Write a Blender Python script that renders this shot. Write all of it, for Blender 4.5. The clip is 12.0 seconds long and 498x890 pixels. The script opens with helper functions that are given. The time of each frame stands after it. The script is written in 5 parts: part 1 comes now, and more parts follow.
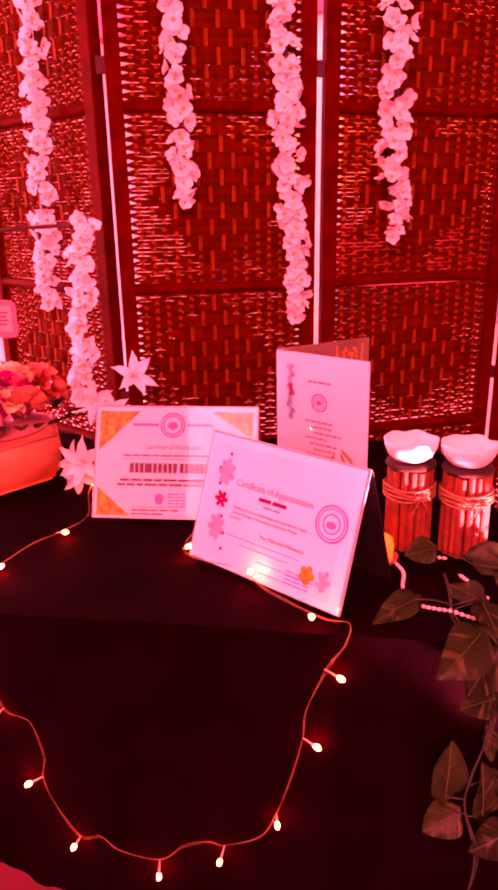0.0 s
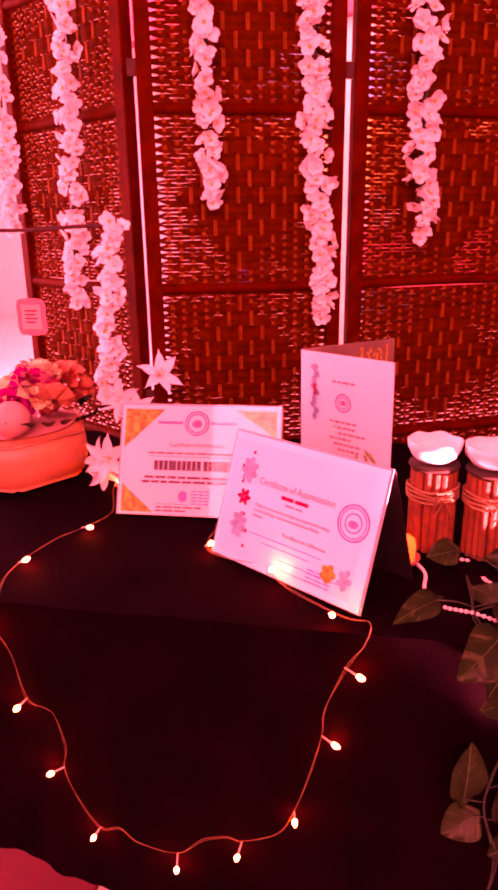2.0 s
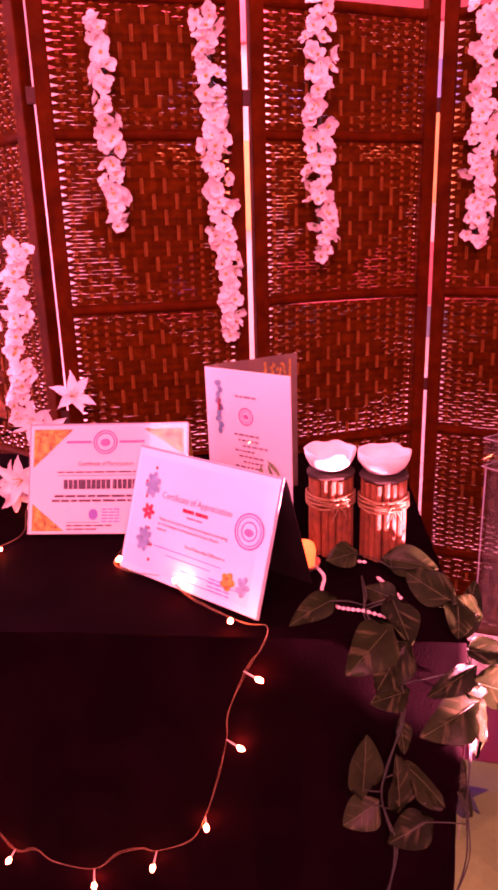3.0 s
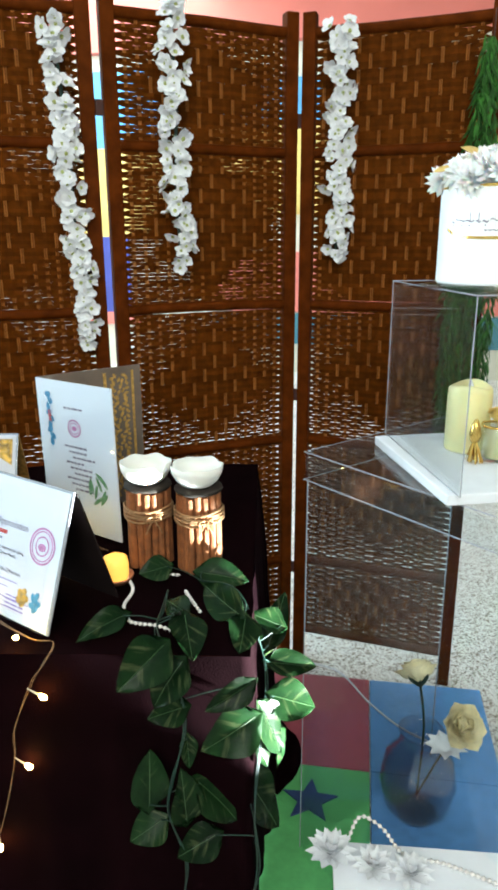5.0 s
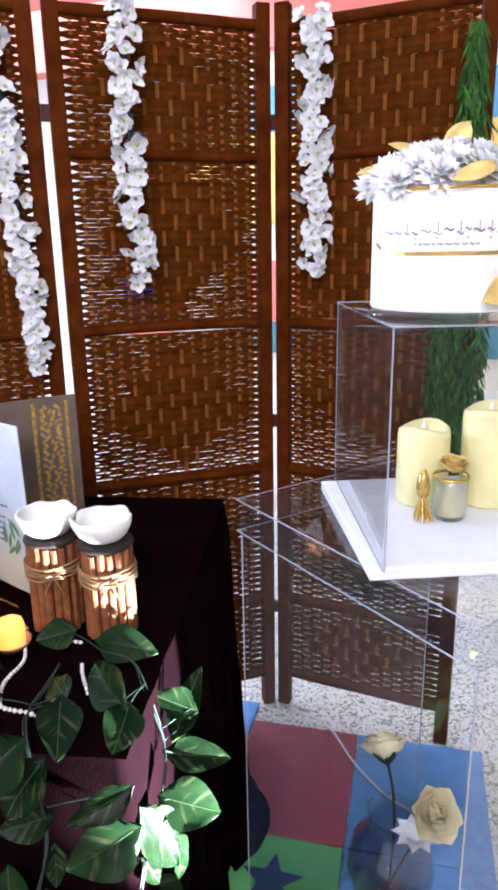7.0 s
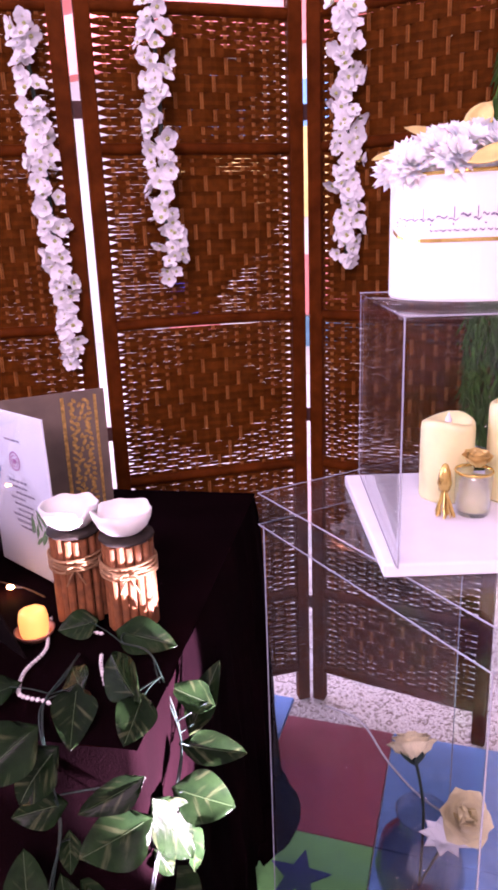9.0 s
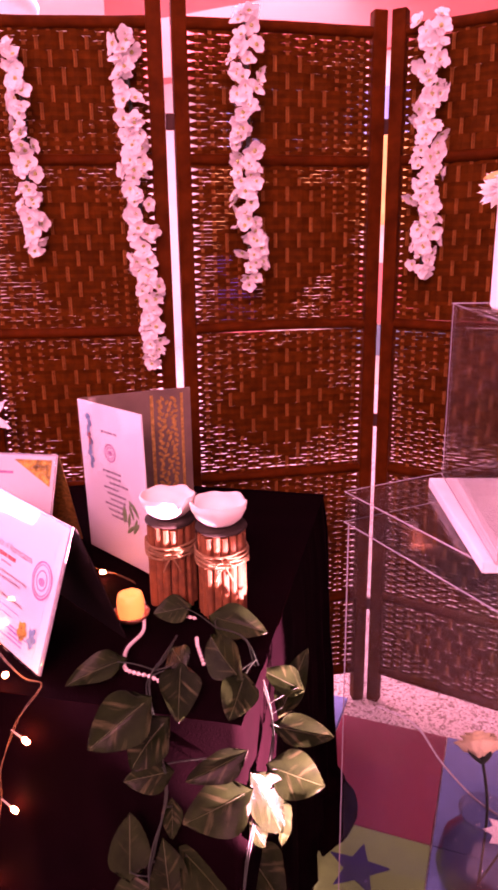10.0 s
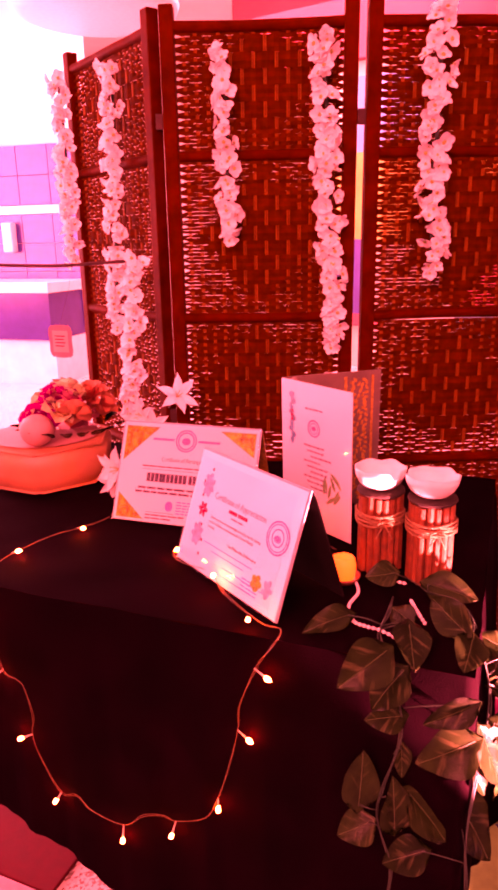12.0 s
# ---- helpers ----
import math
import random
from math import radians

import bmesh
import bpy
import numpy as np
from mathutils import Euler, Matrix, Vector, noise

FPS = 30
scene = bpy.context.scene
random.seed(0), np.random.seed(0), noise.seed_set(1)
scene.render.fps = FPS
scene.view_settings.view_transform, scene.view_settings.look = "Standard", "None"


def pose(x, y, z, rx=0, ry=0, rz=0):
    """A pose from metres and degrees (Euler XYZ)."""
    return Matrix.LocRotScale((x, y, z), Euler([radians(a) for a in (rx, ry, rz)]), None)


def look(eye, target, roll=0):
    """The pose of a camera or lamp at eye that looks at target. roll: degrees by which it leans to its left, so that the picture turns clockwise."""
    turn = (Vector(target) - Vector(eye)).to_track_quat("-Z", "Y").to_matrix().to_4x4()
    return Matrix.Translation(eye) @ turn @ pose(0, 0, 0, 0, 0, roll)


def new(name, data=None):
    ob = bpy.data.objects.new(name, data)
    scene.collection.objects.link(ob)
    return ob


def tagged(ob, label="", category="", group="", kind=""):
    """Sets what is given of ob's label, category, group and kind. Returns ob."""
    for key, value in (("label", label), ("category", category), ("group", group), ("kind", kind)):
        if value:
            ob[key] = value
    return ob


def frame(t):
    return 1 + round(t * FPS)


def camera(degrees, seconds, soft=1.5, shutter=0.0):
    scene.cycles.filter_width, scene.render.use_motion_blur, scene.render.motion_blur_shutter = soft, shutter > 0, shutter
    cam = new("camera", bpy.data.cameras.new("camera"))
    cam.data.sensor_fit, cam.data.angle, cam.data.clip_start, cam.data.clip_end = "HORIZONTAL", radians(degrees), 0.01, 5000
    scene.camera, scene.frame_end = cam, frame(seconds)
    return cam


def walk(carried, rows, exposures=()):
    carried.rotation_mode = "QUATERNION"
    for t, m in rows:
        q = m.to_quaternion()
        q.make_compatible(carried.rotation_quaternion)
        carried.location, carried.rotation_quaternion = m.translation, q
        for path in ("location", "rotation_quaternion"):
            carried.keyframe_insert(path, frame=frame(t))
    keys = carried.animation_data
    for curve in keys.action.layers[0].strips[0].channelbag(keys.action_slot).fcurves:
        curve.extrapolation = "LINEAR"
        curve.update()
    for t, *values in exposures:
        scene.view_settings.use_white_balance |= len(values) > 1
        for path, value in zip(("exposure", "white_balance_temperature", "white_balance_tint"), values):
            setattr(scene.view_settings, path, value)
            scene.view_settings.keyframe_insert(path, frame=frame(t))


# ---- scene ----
cam = camera(39.7, 12.0, soft=3.2)
PATH = [
    (0, (0.11, 0.039, 1.303), (-0.022, 1.933, 0.673), -1.0),
    (0.5, (0.087, 0.054, 1.297), (-0.079, 1.936, 0.641), -0.4),
    (1, (0.082, 0.059, 1.298), (-0.129, 1.935, 0.639), -0.4),
    (1.5, (0.093, 0.052, 1.297), (-0.144, 1.929, 0.648), -0.4),
    (2, (0.112, 0.03, 1.299), (-0.09, 1.92, 0.677), -0.8),
    (2.5, (0.146, 0.009, 1.301), (0.009, 1.915, 0.711), -1.7),
    (3, (0.191, -0.003, 1.305), (0.145, 1.91, 0.725), -1.7),
    (3.5, (0.238, -0.011, 1.303), (0.227, 1.9, 0.713), -1.6),
    (3.7, (0.277, -0.017, 1.306), (0.282, 1.895, 0.719), -1.1),
    (5.3, (0.436, 0.006, 1.317), (0.553, 1.923, 0.758), -0.9),
    (5.5, (0.435, 0.029, 1.314), (0.573, 1.947, 0.765), -1.6),
    (6, (0.463, 0.084, 1.312), (0.542, 2.001, 0.749), -1.4),
    (6.5, (0.578, 0.147, 1.329), (0.585, 2.07, 0.778), -0.9),
    (8.5, (0.695, 0.187, 1.325), (0.51, 2.1, 0.77), -2.6),
    (9, (0.691, 0.181, 1.323), (0.486, 2.089, 0.762), -2.1),
    (9.5, (0.673, 0.156, 1.325), (0.401, 2.056, 0.763), -1.1),
    (10, (0.602, 0.113, 1.329), (0.305, 2.015, 0.787), -0.8),
    (10.5, (0.511, 0.043, 1.329), (0.136, 1.927, 0.771), -1.1),
    (11, (0.476, -0.008, 1.319), (0.09, 1.868, 0.744), -1.3),
    (11.5, (0.438, -0.035, 1.325), (-0.003, 1.831, 0.756), -1.4),
    (12, (0.415, -0.024, 1.328), (-0.138, 1.815, 0.767), -1.0),
]
# white balance drifts from magenta red to neutral and back
TINTS = [
    (0.0, -0.66, 30000, 345), (0.5, -0.66, 48000, 325), (1.0, -0.68, 28000, 318), (1.5, -0.64, 32000, 312), (2.0, -0.68, 26000, 325), (2.5, -0.76, 16000, 300), (3.0, -0.68, 14000, 285), (3.5, -0.56, 12000, 235),
    (3.7, -0.35, 10000, 200), (4.6, -0.3, 6800, 40), (5.3, -0.58, 6300, -10), (6.0, -0.3, 6200, 10), (6.5, -0.32, 6100, 20), (8.3, -0.32, 6200, 45), (9.0, -0.34, 6700, 80),
    (9.5, -0.45, 7800, 130), (10.0, -0.55, 10500, 195), (10.5, -0.70, 30000, 268), (11.0, -0.52, 100000, 300), (11.5, -0.62, 100000, 288), (12.0, -0.7, 32000, 310),
]
walk(cam, [(t, look(eye, target, roll)) for t, eye, target, roll in PATH], TINTS)

# ---- world, sun of the place, lamps, exposure ----
world = bpy.data.worlds.new("world")
world.use_nodes = True
scene.world = world
world.node_tree.nodes["Background"].inputs[0].default_value = (0.75, 0.85, 1.0, 1)
world.node_tree.nodes["Background"].inputs[1].default_value = 0.25


def area_lamp(name, eye, target, sx, sy, watts, colour):
    li = bpy.data.lights.new(name, "AREA")
    li.shape, li.size, li.size_y, li.energy, li.color = "RECTANGLE", sx, sy, watts, colour
    ob = new(name, li)
    ob.matrix_basis = look(eye, target)
    return ob


def spot_lamp(name, eye, target, watts, degrees, blend, radius, colour):
    li = bpy.data.lights.new(name, "SPOT")
    li.energy, li.spot_size, li.spot_blend, li.shadow_soft_size, li.color = watts, radians(degrees), blend, radius, colour
    ob = new(name, li)
    ob.matrix_basis = look(eye, target)
    return ob


area_lamp("window_light", (-5.7, 3.6, 1.9), (0, 3.6, 1.7), 4.0, 2.4, 800, (0.66, 0.83, 1.0))
area_lamp("hall_ceiling_light", (-1.6, 6.9, 3.6), (-1.6, 6.9, 0), 4.0, 3.0, 520, (0.86, 0.93, 1.0))
area_lamp("front_ceiling_light", (0.1, -2.4, 3.0), (0.3, 1.4, 1.1), 2.2, 1.2, 152, (1.0, 0.97, 0.92))
spot_lamp("display_spot", (1.14, 0.69, 0.33), (0.218, 1.070, 0.795), 1450, 22.2, 0.2, 0.010, (0.93, 0.97, 1.0))

# ---- materials ----


def mat(name, col, rough=0.6, metal=0.0, var=0.25, scale=30.0, bump=0.1, bscale=120.0, col2=None, coat=0.0, sss=0.0, island=0.0, sheen=0.0, objrand=0.0, spec=0.5, transl=0.0):
    m = bpy.data.materials.new(name)
    m.use_nodes = True
    nt = m.node_tree
    b = nt.nodes["Principled BSDF"]
    b.inputs["Roughness"].default_value = rough
    b.inputs["Metallic"].default_value = metal
    b.inputs["Specular IOR Level"].default_value = spec
    b.inputs["Coat Weight"].default_value = coat
    b.inputs["Coat Roughness"].default_value = 0.08
    if sss:
        b.inputs["Subsurface Weight"].default_value = sss
        b.inputs["Subsurface Radius"].default_value = (0.02, 0.012, 0.008)
        b.inputs["Subsurface Scale"].default_value = 0.3
    if sheen:
        b.inputs["Sheen Weight"].default_value = sheen
    tc = nt.nodes.new("ShaderNodeTexCoord")
    n1 = nt.nodes.new("ShaderNodeTexNoise")
    n1.inputs["Scale"].default_value = scale
    n1.inputs["Detail"].default_value = 6
    nt.links.new(tc.outputs["Object"], n1.inputs["Vector"])
    ramp = nt.nodes.new("ShaderNodeValToRGB")
    c2 = col2 or tuple(c * (1 - var) for c in col)
    c1 = col if col2 else tuple(min(1, c * (1 + var * 0.5)) for c in col)
    ramp.color_ramp.elements[0].position, ramp.color_ramp.elements[1].position = 0.32, 0.68
    ramp.color_ramp.elements[0].color, ramp.color_ramp.elements[1].color = (*c2, 1), (*c1, 1)
    nt.links.new(n1.outputs["Fac"], ramp.inputs["Fac"])
    out = ramp.outputs["Color"]
    if island or objrand:
        g = nt.nodes.new("ShaderNodeNewGeometry" if island else "ShaderNodeObjectInfo")
        mr = nt.nodes.new("ShaderNodeMapRange")
        amount = island or objrand
        mr.inputs["To Min"].default_value, mr.inputs["To Max"].default_value = 1 - amount, 1 + amount
        nt.links.new(g.outputs["Random Per Island" if island else "Random"], mr.inputs["Value"])
        hs = nt.nodes.new("ShaderNodeHueSaturation")
        nt.links.new(mr.outputs["Result"], hs.inputs["Value"])
        nt.links.new(out, hs.inputs["Color"])
        out = hs.outputs["Color"]
    nt.links.new(out, b.inputs["Base Color"])
    if bump:
        n2 = nt.nodes.new("ShaderNodeTexNoise")
        n2.inputs["Scale"].default_value = bscale
        n2.inputs["Detail"].default_value = 4
        nt.links.new(tc.outputs["Object"], n2.inputs["Vector"])
        bp = nt.nodes.new("ShaderNodeBump")
        bp.inputs["Strength"].default_value = bump
        bp.inputs["Distance"].default_value = 0.004
        nt.links.new(n2.outputs["Fac"], bp.inputs["Height"])
        nt.links.new(bp.outputs["Normal"], b.inputs["Normal"])
    if transl:
        tl = nt.nodes.new("ShaderNodeBsdfTranslucent")
        nt.links.new(out, tl.inputs["Color"])
        mx = nt.nodes.new("ShaderNodeMixShader")
        mx.inputs[0].default_value = transl
        nt.links.new(b.outputs[0], mx.inputs[1])
        nt.links.new(tl.outputs[0], mx.inputs[2])
        nt.links.new(mx.outputs[0], nt.nodes["Material Output"].inputs[0])
    return m


def sheet_acrylic(name, gloss=0.06, tint=(0.97, 0.99, 1.0), haze=0.0):
    """Thin clear plastic sheet: mostly see-through, with a mirror-like gloss that grows at grazing angles."""
    m = bpy.data.materials.new(name)
    m.use_nodes = True
    nt = m.node_tree
    nt.nodes.remove(nt.nodes["Principled BSDF"])
    tr = nt.nodes.new("ShaderNodeBsdfTransparent")
    tr.inputs[0].default_value = (*tint, 1)
    gl = nt.nodes.new("ShaderNodeBsdfGlossy")
    gl.inputs["Roughness"].default_value = 0.03
    lw = nt.nodes.new("ShaderNodeLayerWeight")
    lw.inputs["Blend"].default_value = 0.5
    pw = nt.nodes.new("ShaderNodeMath")
    pw.operation = "POWER"
    pw.inputs[1].default_value = 4.0
    nt.links.new(lw.outputs["Facing"], pw.inputs[0])
    mr = nt.nodes.new("ShaderNodeMapRange")
    mr.inputs["To Min"].default_value, mr.inputs["To Max"].default_value = gloss * 0.5, 0.75
    nt.links.new(pw.outputs[0], mr.inputs["Value"])
    mx = nt.nodes.new("ShaderNodeMixShader")
    nt.links.new(mr.outputs[0], mx.inputs[0])
    nt.links.new(tr.outputs[0], mx.inputs[1])
    nt.links.new(gl.outputs[0], mx.inputs[2])
    out = mx.outputs[0]
    if haze:
        # patchy pale diffuse veil, painted in for the haze of bright reflections
        tc = nt.nodes.new("ShaderNodeTexCoord")
        haze_noise = nt.nodes.new("ShaderNodeTexNoise")
        haze_noise.inputs["Scale"].default_value = 14
        haze_noise.inputs["Detail"].default_value = 9
        nt.links.new(tc.outputs["Object"], haze_noise.inputs["Vector"])
        am = nt.nodes.new("ShaderNodeMapRange")
        am.inputs["From Min"].default_value, am.inputs["From Max"].default_value = 0.3, 0.75
        am.inputs["To Min"].default_value, am.inputs["To Max"].default_value = haze * 0.5, haze * 1.8
        nt.links.new(haze_noise.outputs["Fac"], am.inputs["Value"])
        df = nt.nodes.new("ShaderNodeBsdfDiffuse")
        df.inputs["Color"].default_value = (0.72, 0.75, 0.82, 1)
        mh = nt.nodes.new("ShaderNodeMixShader")
        nt.links.new(am.outputs[0], mh.inputs[0])
        nt.links.new(out, mh.inputs[1])
        nt.links.new(df.outputs[0], mh.inputs[2])
        out = mh.outputs[0]
    nt.links.new(out, nt.nodes["Material Output"].inputs[0])
    return m


def glow(name, col, strength):
    m = bpy.data.materials.new(name)
    m.use_nodes = True
    b = m.node_tree.nodes["Principled BSDF"]
    b.inputs["Base Color"].default_value = (*col, 1)
    b.inputs["Emission Color"].default_value = (*col, 1)
    b.inputs["Emission Strength"].default_value = strength
    return m


def terrazzo(name):
    m = mat(name, (0.55, 0.52, 0.47), 0.35, var=0.1, scale=3, bump=0.02)
    nt = m.node_tree
    b = nt.nodes["Principled BSDF"]
    vor = nt.nodes.new("ShaderNodeTexVoronoi")
    vor.inputs["Scale"].default_value = 160
    tc = nt.nodes.new("ShaderNodeTexCoord")
    nt.links.new(tc.outputs["Object"], vor.inputs["Vector"])
    rp = nt.nodes.new("ShaderNodeValToRGB")
    el = rp.color_ramp.elements
    el[0].color, el[1].color = (0.22, 0.17, 0.13, 1), (0.72, 0.69, 0.64, 1)
    el[0].position, el[1].position = 0.1, 0.45
    sep = nt.nodes.new("ShaderNodeSeparateColor")
    nt.links.new(vor.outputs["Color"], sep.inputs[0])
    nt.links.new(sep.outputs[0], rp.inputs["Fac"])
    nt.links.new(rp.outputs["Color"], b.inputs["Base Color"])
    return m


M_FLOOR = terrazzo("terrazzo")
M_WALL = mat("white_plaster", (0.78, 0.77, 0.74), 0.85, var=0.06, scale=2, bump=0.08, bscale=60)
M_CORAL = mat("coral_paint", (0.62, 0.16, 0.12), 0.7, var=0.08, scale=2)
M_CEIL = mat("ceiling_white", (0.82, 0.82, 0.8), 0.9, var=0.04, scale=2)
M_TILE = mat("blue_glazed_tile", (0.028, 0.030, 0.21), 0.2, var=0.15, scale=8, bump=0.02, objrand=0.15)
M_TILEW = mat("white_glazed_tile", (0.75, 0.75, 0.78), 0.2, var=0.08, scale=8, bump=0.02)
M_BEIGE = mat("beige_paint", (0.62, 0.55, 0.42), 0.8, var=0.1, scale=3)
M_SKYB = mat("mural_blue", (0.10, 0.29, 0.47), 0.8, var=0.15, scale=4)
M_SAND = mat("mural_sand", (0.68, 0.46, 0.13), 0.8, var=0.2, scale=5)
M_TEAL = mat("teal_paint", (0.05, 0.16, 0.19), 0.7, var=0.15, scale=4)
M_ROYAL = mat("royal_blue_paint", (0.04, 0.05, 0.25), 0.7, var=0.15, scale=4)
M_POST = mat("dark_stained_wood", (0.088, 0.0190, 0.0024), 0.55, var=0.35, scale=25, bump=0.25, bscale=90, spec=0.02)
M_STRAND = mat("brown_paper_strand", (0.090, 0.0235, 0.0026), 0.7, var=0.3, scale=45, bump=0.3, bscale=300, island=0.22, spec=0.02)
M_STICK = mat("tan_reed", (0.26, 0.092, 0.020), 0.6, var=0.3, scale=60, bump=0.2, island=0.2, spec=0.05)
M_CLOTH = mat("black_cotton", (0.0048, 0.0010, 0.0018), 0.95, var=0.4, scale=9, bump=0.2, bscale=350, spec=0.02)
M_PAPER = mat("white_card", (0.72, 0.76, 0.86), 0.55, var=0.03, scale=6, bump=0.02, coat=0.25)
M_CREAM = mat("cream_card", (0.72, 0.69, 0.75), 0.55, var=0.04, scale=6, bump=0.02, coat=0.25)
M_INK = mat("dark_ink", (0.07, 0.05, 0.09), 0.7, var=0.1, bump=0)
M_INKL = mat("grey_ink", (0.20, 0.18, 0.27), 0.7, var=0.1, bump=0)
M_INKR = mat("red_ink", (0.55, 0.05, 0.05), 0.7, var=0.1, bump=0)
M_INKV = mat("violet_ink", (0.24, 0.18, 0.55), 0.7, var=0.1, bump=0)
M_BLUEP = mat("pale_blue_print", (0.07, 0.28, 0.50), 0.7, var=0.45, scale=110, bump=0)
M_GOLDP = mat("gold_print", (0.66, 0.38, 0.06), 0.4, metal=0.25, var=0.85, scale=85, bump=0.2, bscale=200)
M_SEAL = mat("mauve_seal_print", (0.55, 0.22, 0.45), 0.7, var=0.3, scale=200, bump=0)
M_GREENP = mat("green_print", (0.14, 0.3, 0.16), 0.7, var=0.4, scale=150, bump=0)
M_FOLDER = mat("taupe_folder_board", (0.16, 0.115, 0.09), 0.45, var=0.25, scale=18, bump=0.05)
M_BACKB = mat("black_back_board", (0.012, 0.008, 0.008), 0.5, var=0.3, scale=18, bump=0.05, spec=0.1)
M_LACE = mat("gold_lace_foil", (0.62, 0.36, 0.10), 0.35, metal=0.6, var=0.5, scale=140, bump=0.1)
M_ACRY = sheet_acrylic("clear_acrylic_sheet", 0.035, haze=0.003)
M_SHEER = sheet_acrylic("thin_clear_glass", 0.1)
M_SMOKY = sheet_acrylic("thin_smoky_glass", 0.14, (0.965, 0.95, 0.975))
M_EDGE = mat("polished_acrylic_edge", (0.36, 0.38, 0.44), 0.15, var=0.05, bump=0, coat=0.5)
M_SLEEVE = sheet_acrylic("clear_sleeve", 0.04)
M_WHITE = mat("white_lacquer", (0.82, 0.82, 0.82), 0.4, var=0.03, scale=8, bump=0.01)
M_FOAM = mat("white_foam_tray", (0.8, 0.82, 0.88), 0.6, var=0.04, scale=20, bump=0.05)
M_IVORY = mat("ivory_wax", (0.86, 0.80, 0.42), 0.45, var=0.12, scale=20, bump=0.06, sss=0.3)
M_GOLD = mat("gold_metal", (0.75, 0.5, 0.14), 0.25, metal=0.9, var=0.15, scale=40, bump=0.05)
M_GOLDLEAF = mat("matt_gold_paint", (0.80, 0.58, 0.20), 0.5, metal=0.15, var=0.2, scale=60, bump=0.1)
M_CINN = mat("cinnamon_bark", (0.25, 0.082, 0.024), 0.7, var=0.4, scale=60, bump=0.4, bscale=160, island=0.3)
M_TWINE = mat("jute_twine", (0.32, 0.17, 0.075), 0.85, var=0.3, scale=150, bump=0.4, bscale=400)
M_DARKTOP = mat("dark_bark_disc", (0.022, 0.014, 0.009), 0.9, var=0.4, scale=70, bump=0.4)
M_PETALW = mat("white_silk_petal", (0.92, 0.93, 0.965), 0.75, var=0.05, scale=60, bump=0.05, island=0.07, transl=0.24, spec=0.2)
M_MUM = mat("white_chrysanthemum_petal", (0.90, 0.90, 0.90), 0.7, var=0.04, scale=60, bump=0.03, island=0.05, spec=0.2, sss=0.5)
M_PETALC = mat("greenish_flower_heart", (0.42, 0.46, 0.16), 0.7, var=0.3, scale=80, bump=0.1)
M_PORC = mat("white_porcelain_petal", (0.8, 0.8, 0.76), 0.45, var=0.06, scale=30, bump=0.05, sss=0.1)
M_LEAF = mat("pothos_leaf", (0.009, 0.027, 0.008), 0.27, scale=2.2, bump=0.14, bscale=14, col2=(0.0025, 0.010, 0.0035), objrand=0.35, spec=0.07)


def streaks(m):
    """Cream variegation that runs out from the midrib of the leaf, in streaks bent along the side veins."""
    nt = m.node_tree
    b = nt.nodes["Principled BSDF"]
    old = b.inputs["Base Color"].links[0].from_socket
    tc = nt.nodes.new("ShaderNodeTexCoord")
    info = nt.nodes.new("ShaderNodeObjectInfo")
    sep = nt.nodes.new("ShaderNodeSeparateXYZ")
    nt.links.new(tc.outputs["Object"], sep.inputs[0])
    side = nt.nodes.new("ShaderNodeMath")
    side.operation = "ABSOLUTE"
    nt.links.new(sep.outputs[0], side.inputs[0])
    along = nt.nodes.new("ShaderNodeMath")
    along.operation = "MULTIPLY_ADD"
    along.inputs[1].default_value = -0.9
    nt.links.new(side.outputs[0], along.inputs[0])
    nt.links.new(sep.outputs[1], along.inputs[2])
    comb = nt.nodes.new("ShaderNodeCombineXYZ")
    for k, (sock, gain) in enumerate(((sep.outputs[0], 2.2), (along.outputs[0], 7.0), (info.outputs["Random"], 40.0))):
        mu = nt.nodes.new("ShaderNodeMath")
        mu.operation = "MULTIPLY"
        mu.inputs[1].default_value = gain
        nt.links.new(sock, mu.inputs[0])
        nt.links.new(mu.outputs[0], comb.inputs[k])
    noi = nt.nodes.new("ShaderNodeTexNoise")
    noi.inputs["Scale"].default_value = 1.0
    noi.inputs["Detail"].default_value = 3
    nt.links.new(comb.outputs[0], noi.inputs["Vector"])
    lim = nt.nodes.new("ShaderNodeMapRange")
    lim.inputs["From Min"].default_value, lim.inputs["From Max"].default_value = 0.56, 0.80
    nt.links.new(noi.outputs["Fac"], lim.inputs["Value"])
    mix = nt.nodes.new("ShaderNodeMix")
    mix.data_type = "RGBA"
    mix.inputs["B"].default_value = (0.065, 0.080, 0.036, 1)
    nt.links.new(lim.outputs[0], mix.inputs["Factor"])
    nt.links.new(old, mix.inputs["A"])
    nt.links.new(mix.outputs["Result"], b.inputs["Base Color"])


streaks(M_LEAF)
M_VEIN = mat("pale_leaf_vein", (0.025, 0.065, 0.018), 0.5, var=0.2, bump=0)
M_STEM = mat("green_stem", (0.004, 0.030, 0.019), 0.5, var=0.3, scale=60)
M_MOSS = mat("green_fringe", (0.03, 0.13, 0.012), 0.8, var=0.4, scale=60, island=0.4)
M_WIRE = mat("clear_copper_wire", (0.32, 0.18, 0.08), 0.4, var=0.2, bump=0)
M_BULB = glow("warm_led_bulb", (1.0, 0.58, 0.11), 230.0)
M_BULBH = mat("clear_bulb_holder", (0.75, 0.68, 0.55), 0.3, var=0.1, bump=0)
M_FLAME = glow("lit_candle_wax", (1.0, 0.52, 0.10), 1.6)
M_PEARL = mat("pearl_white", (0.78, 0.74, 0.72), 0.2, var=0.06, bump=0, coat=0.6)
M_PEACH = mat("peach_satin_wrap", (0.66, 0.31, 0.15), 0.45, var=0.12, scale=14, bump=0.1, bscale=40)
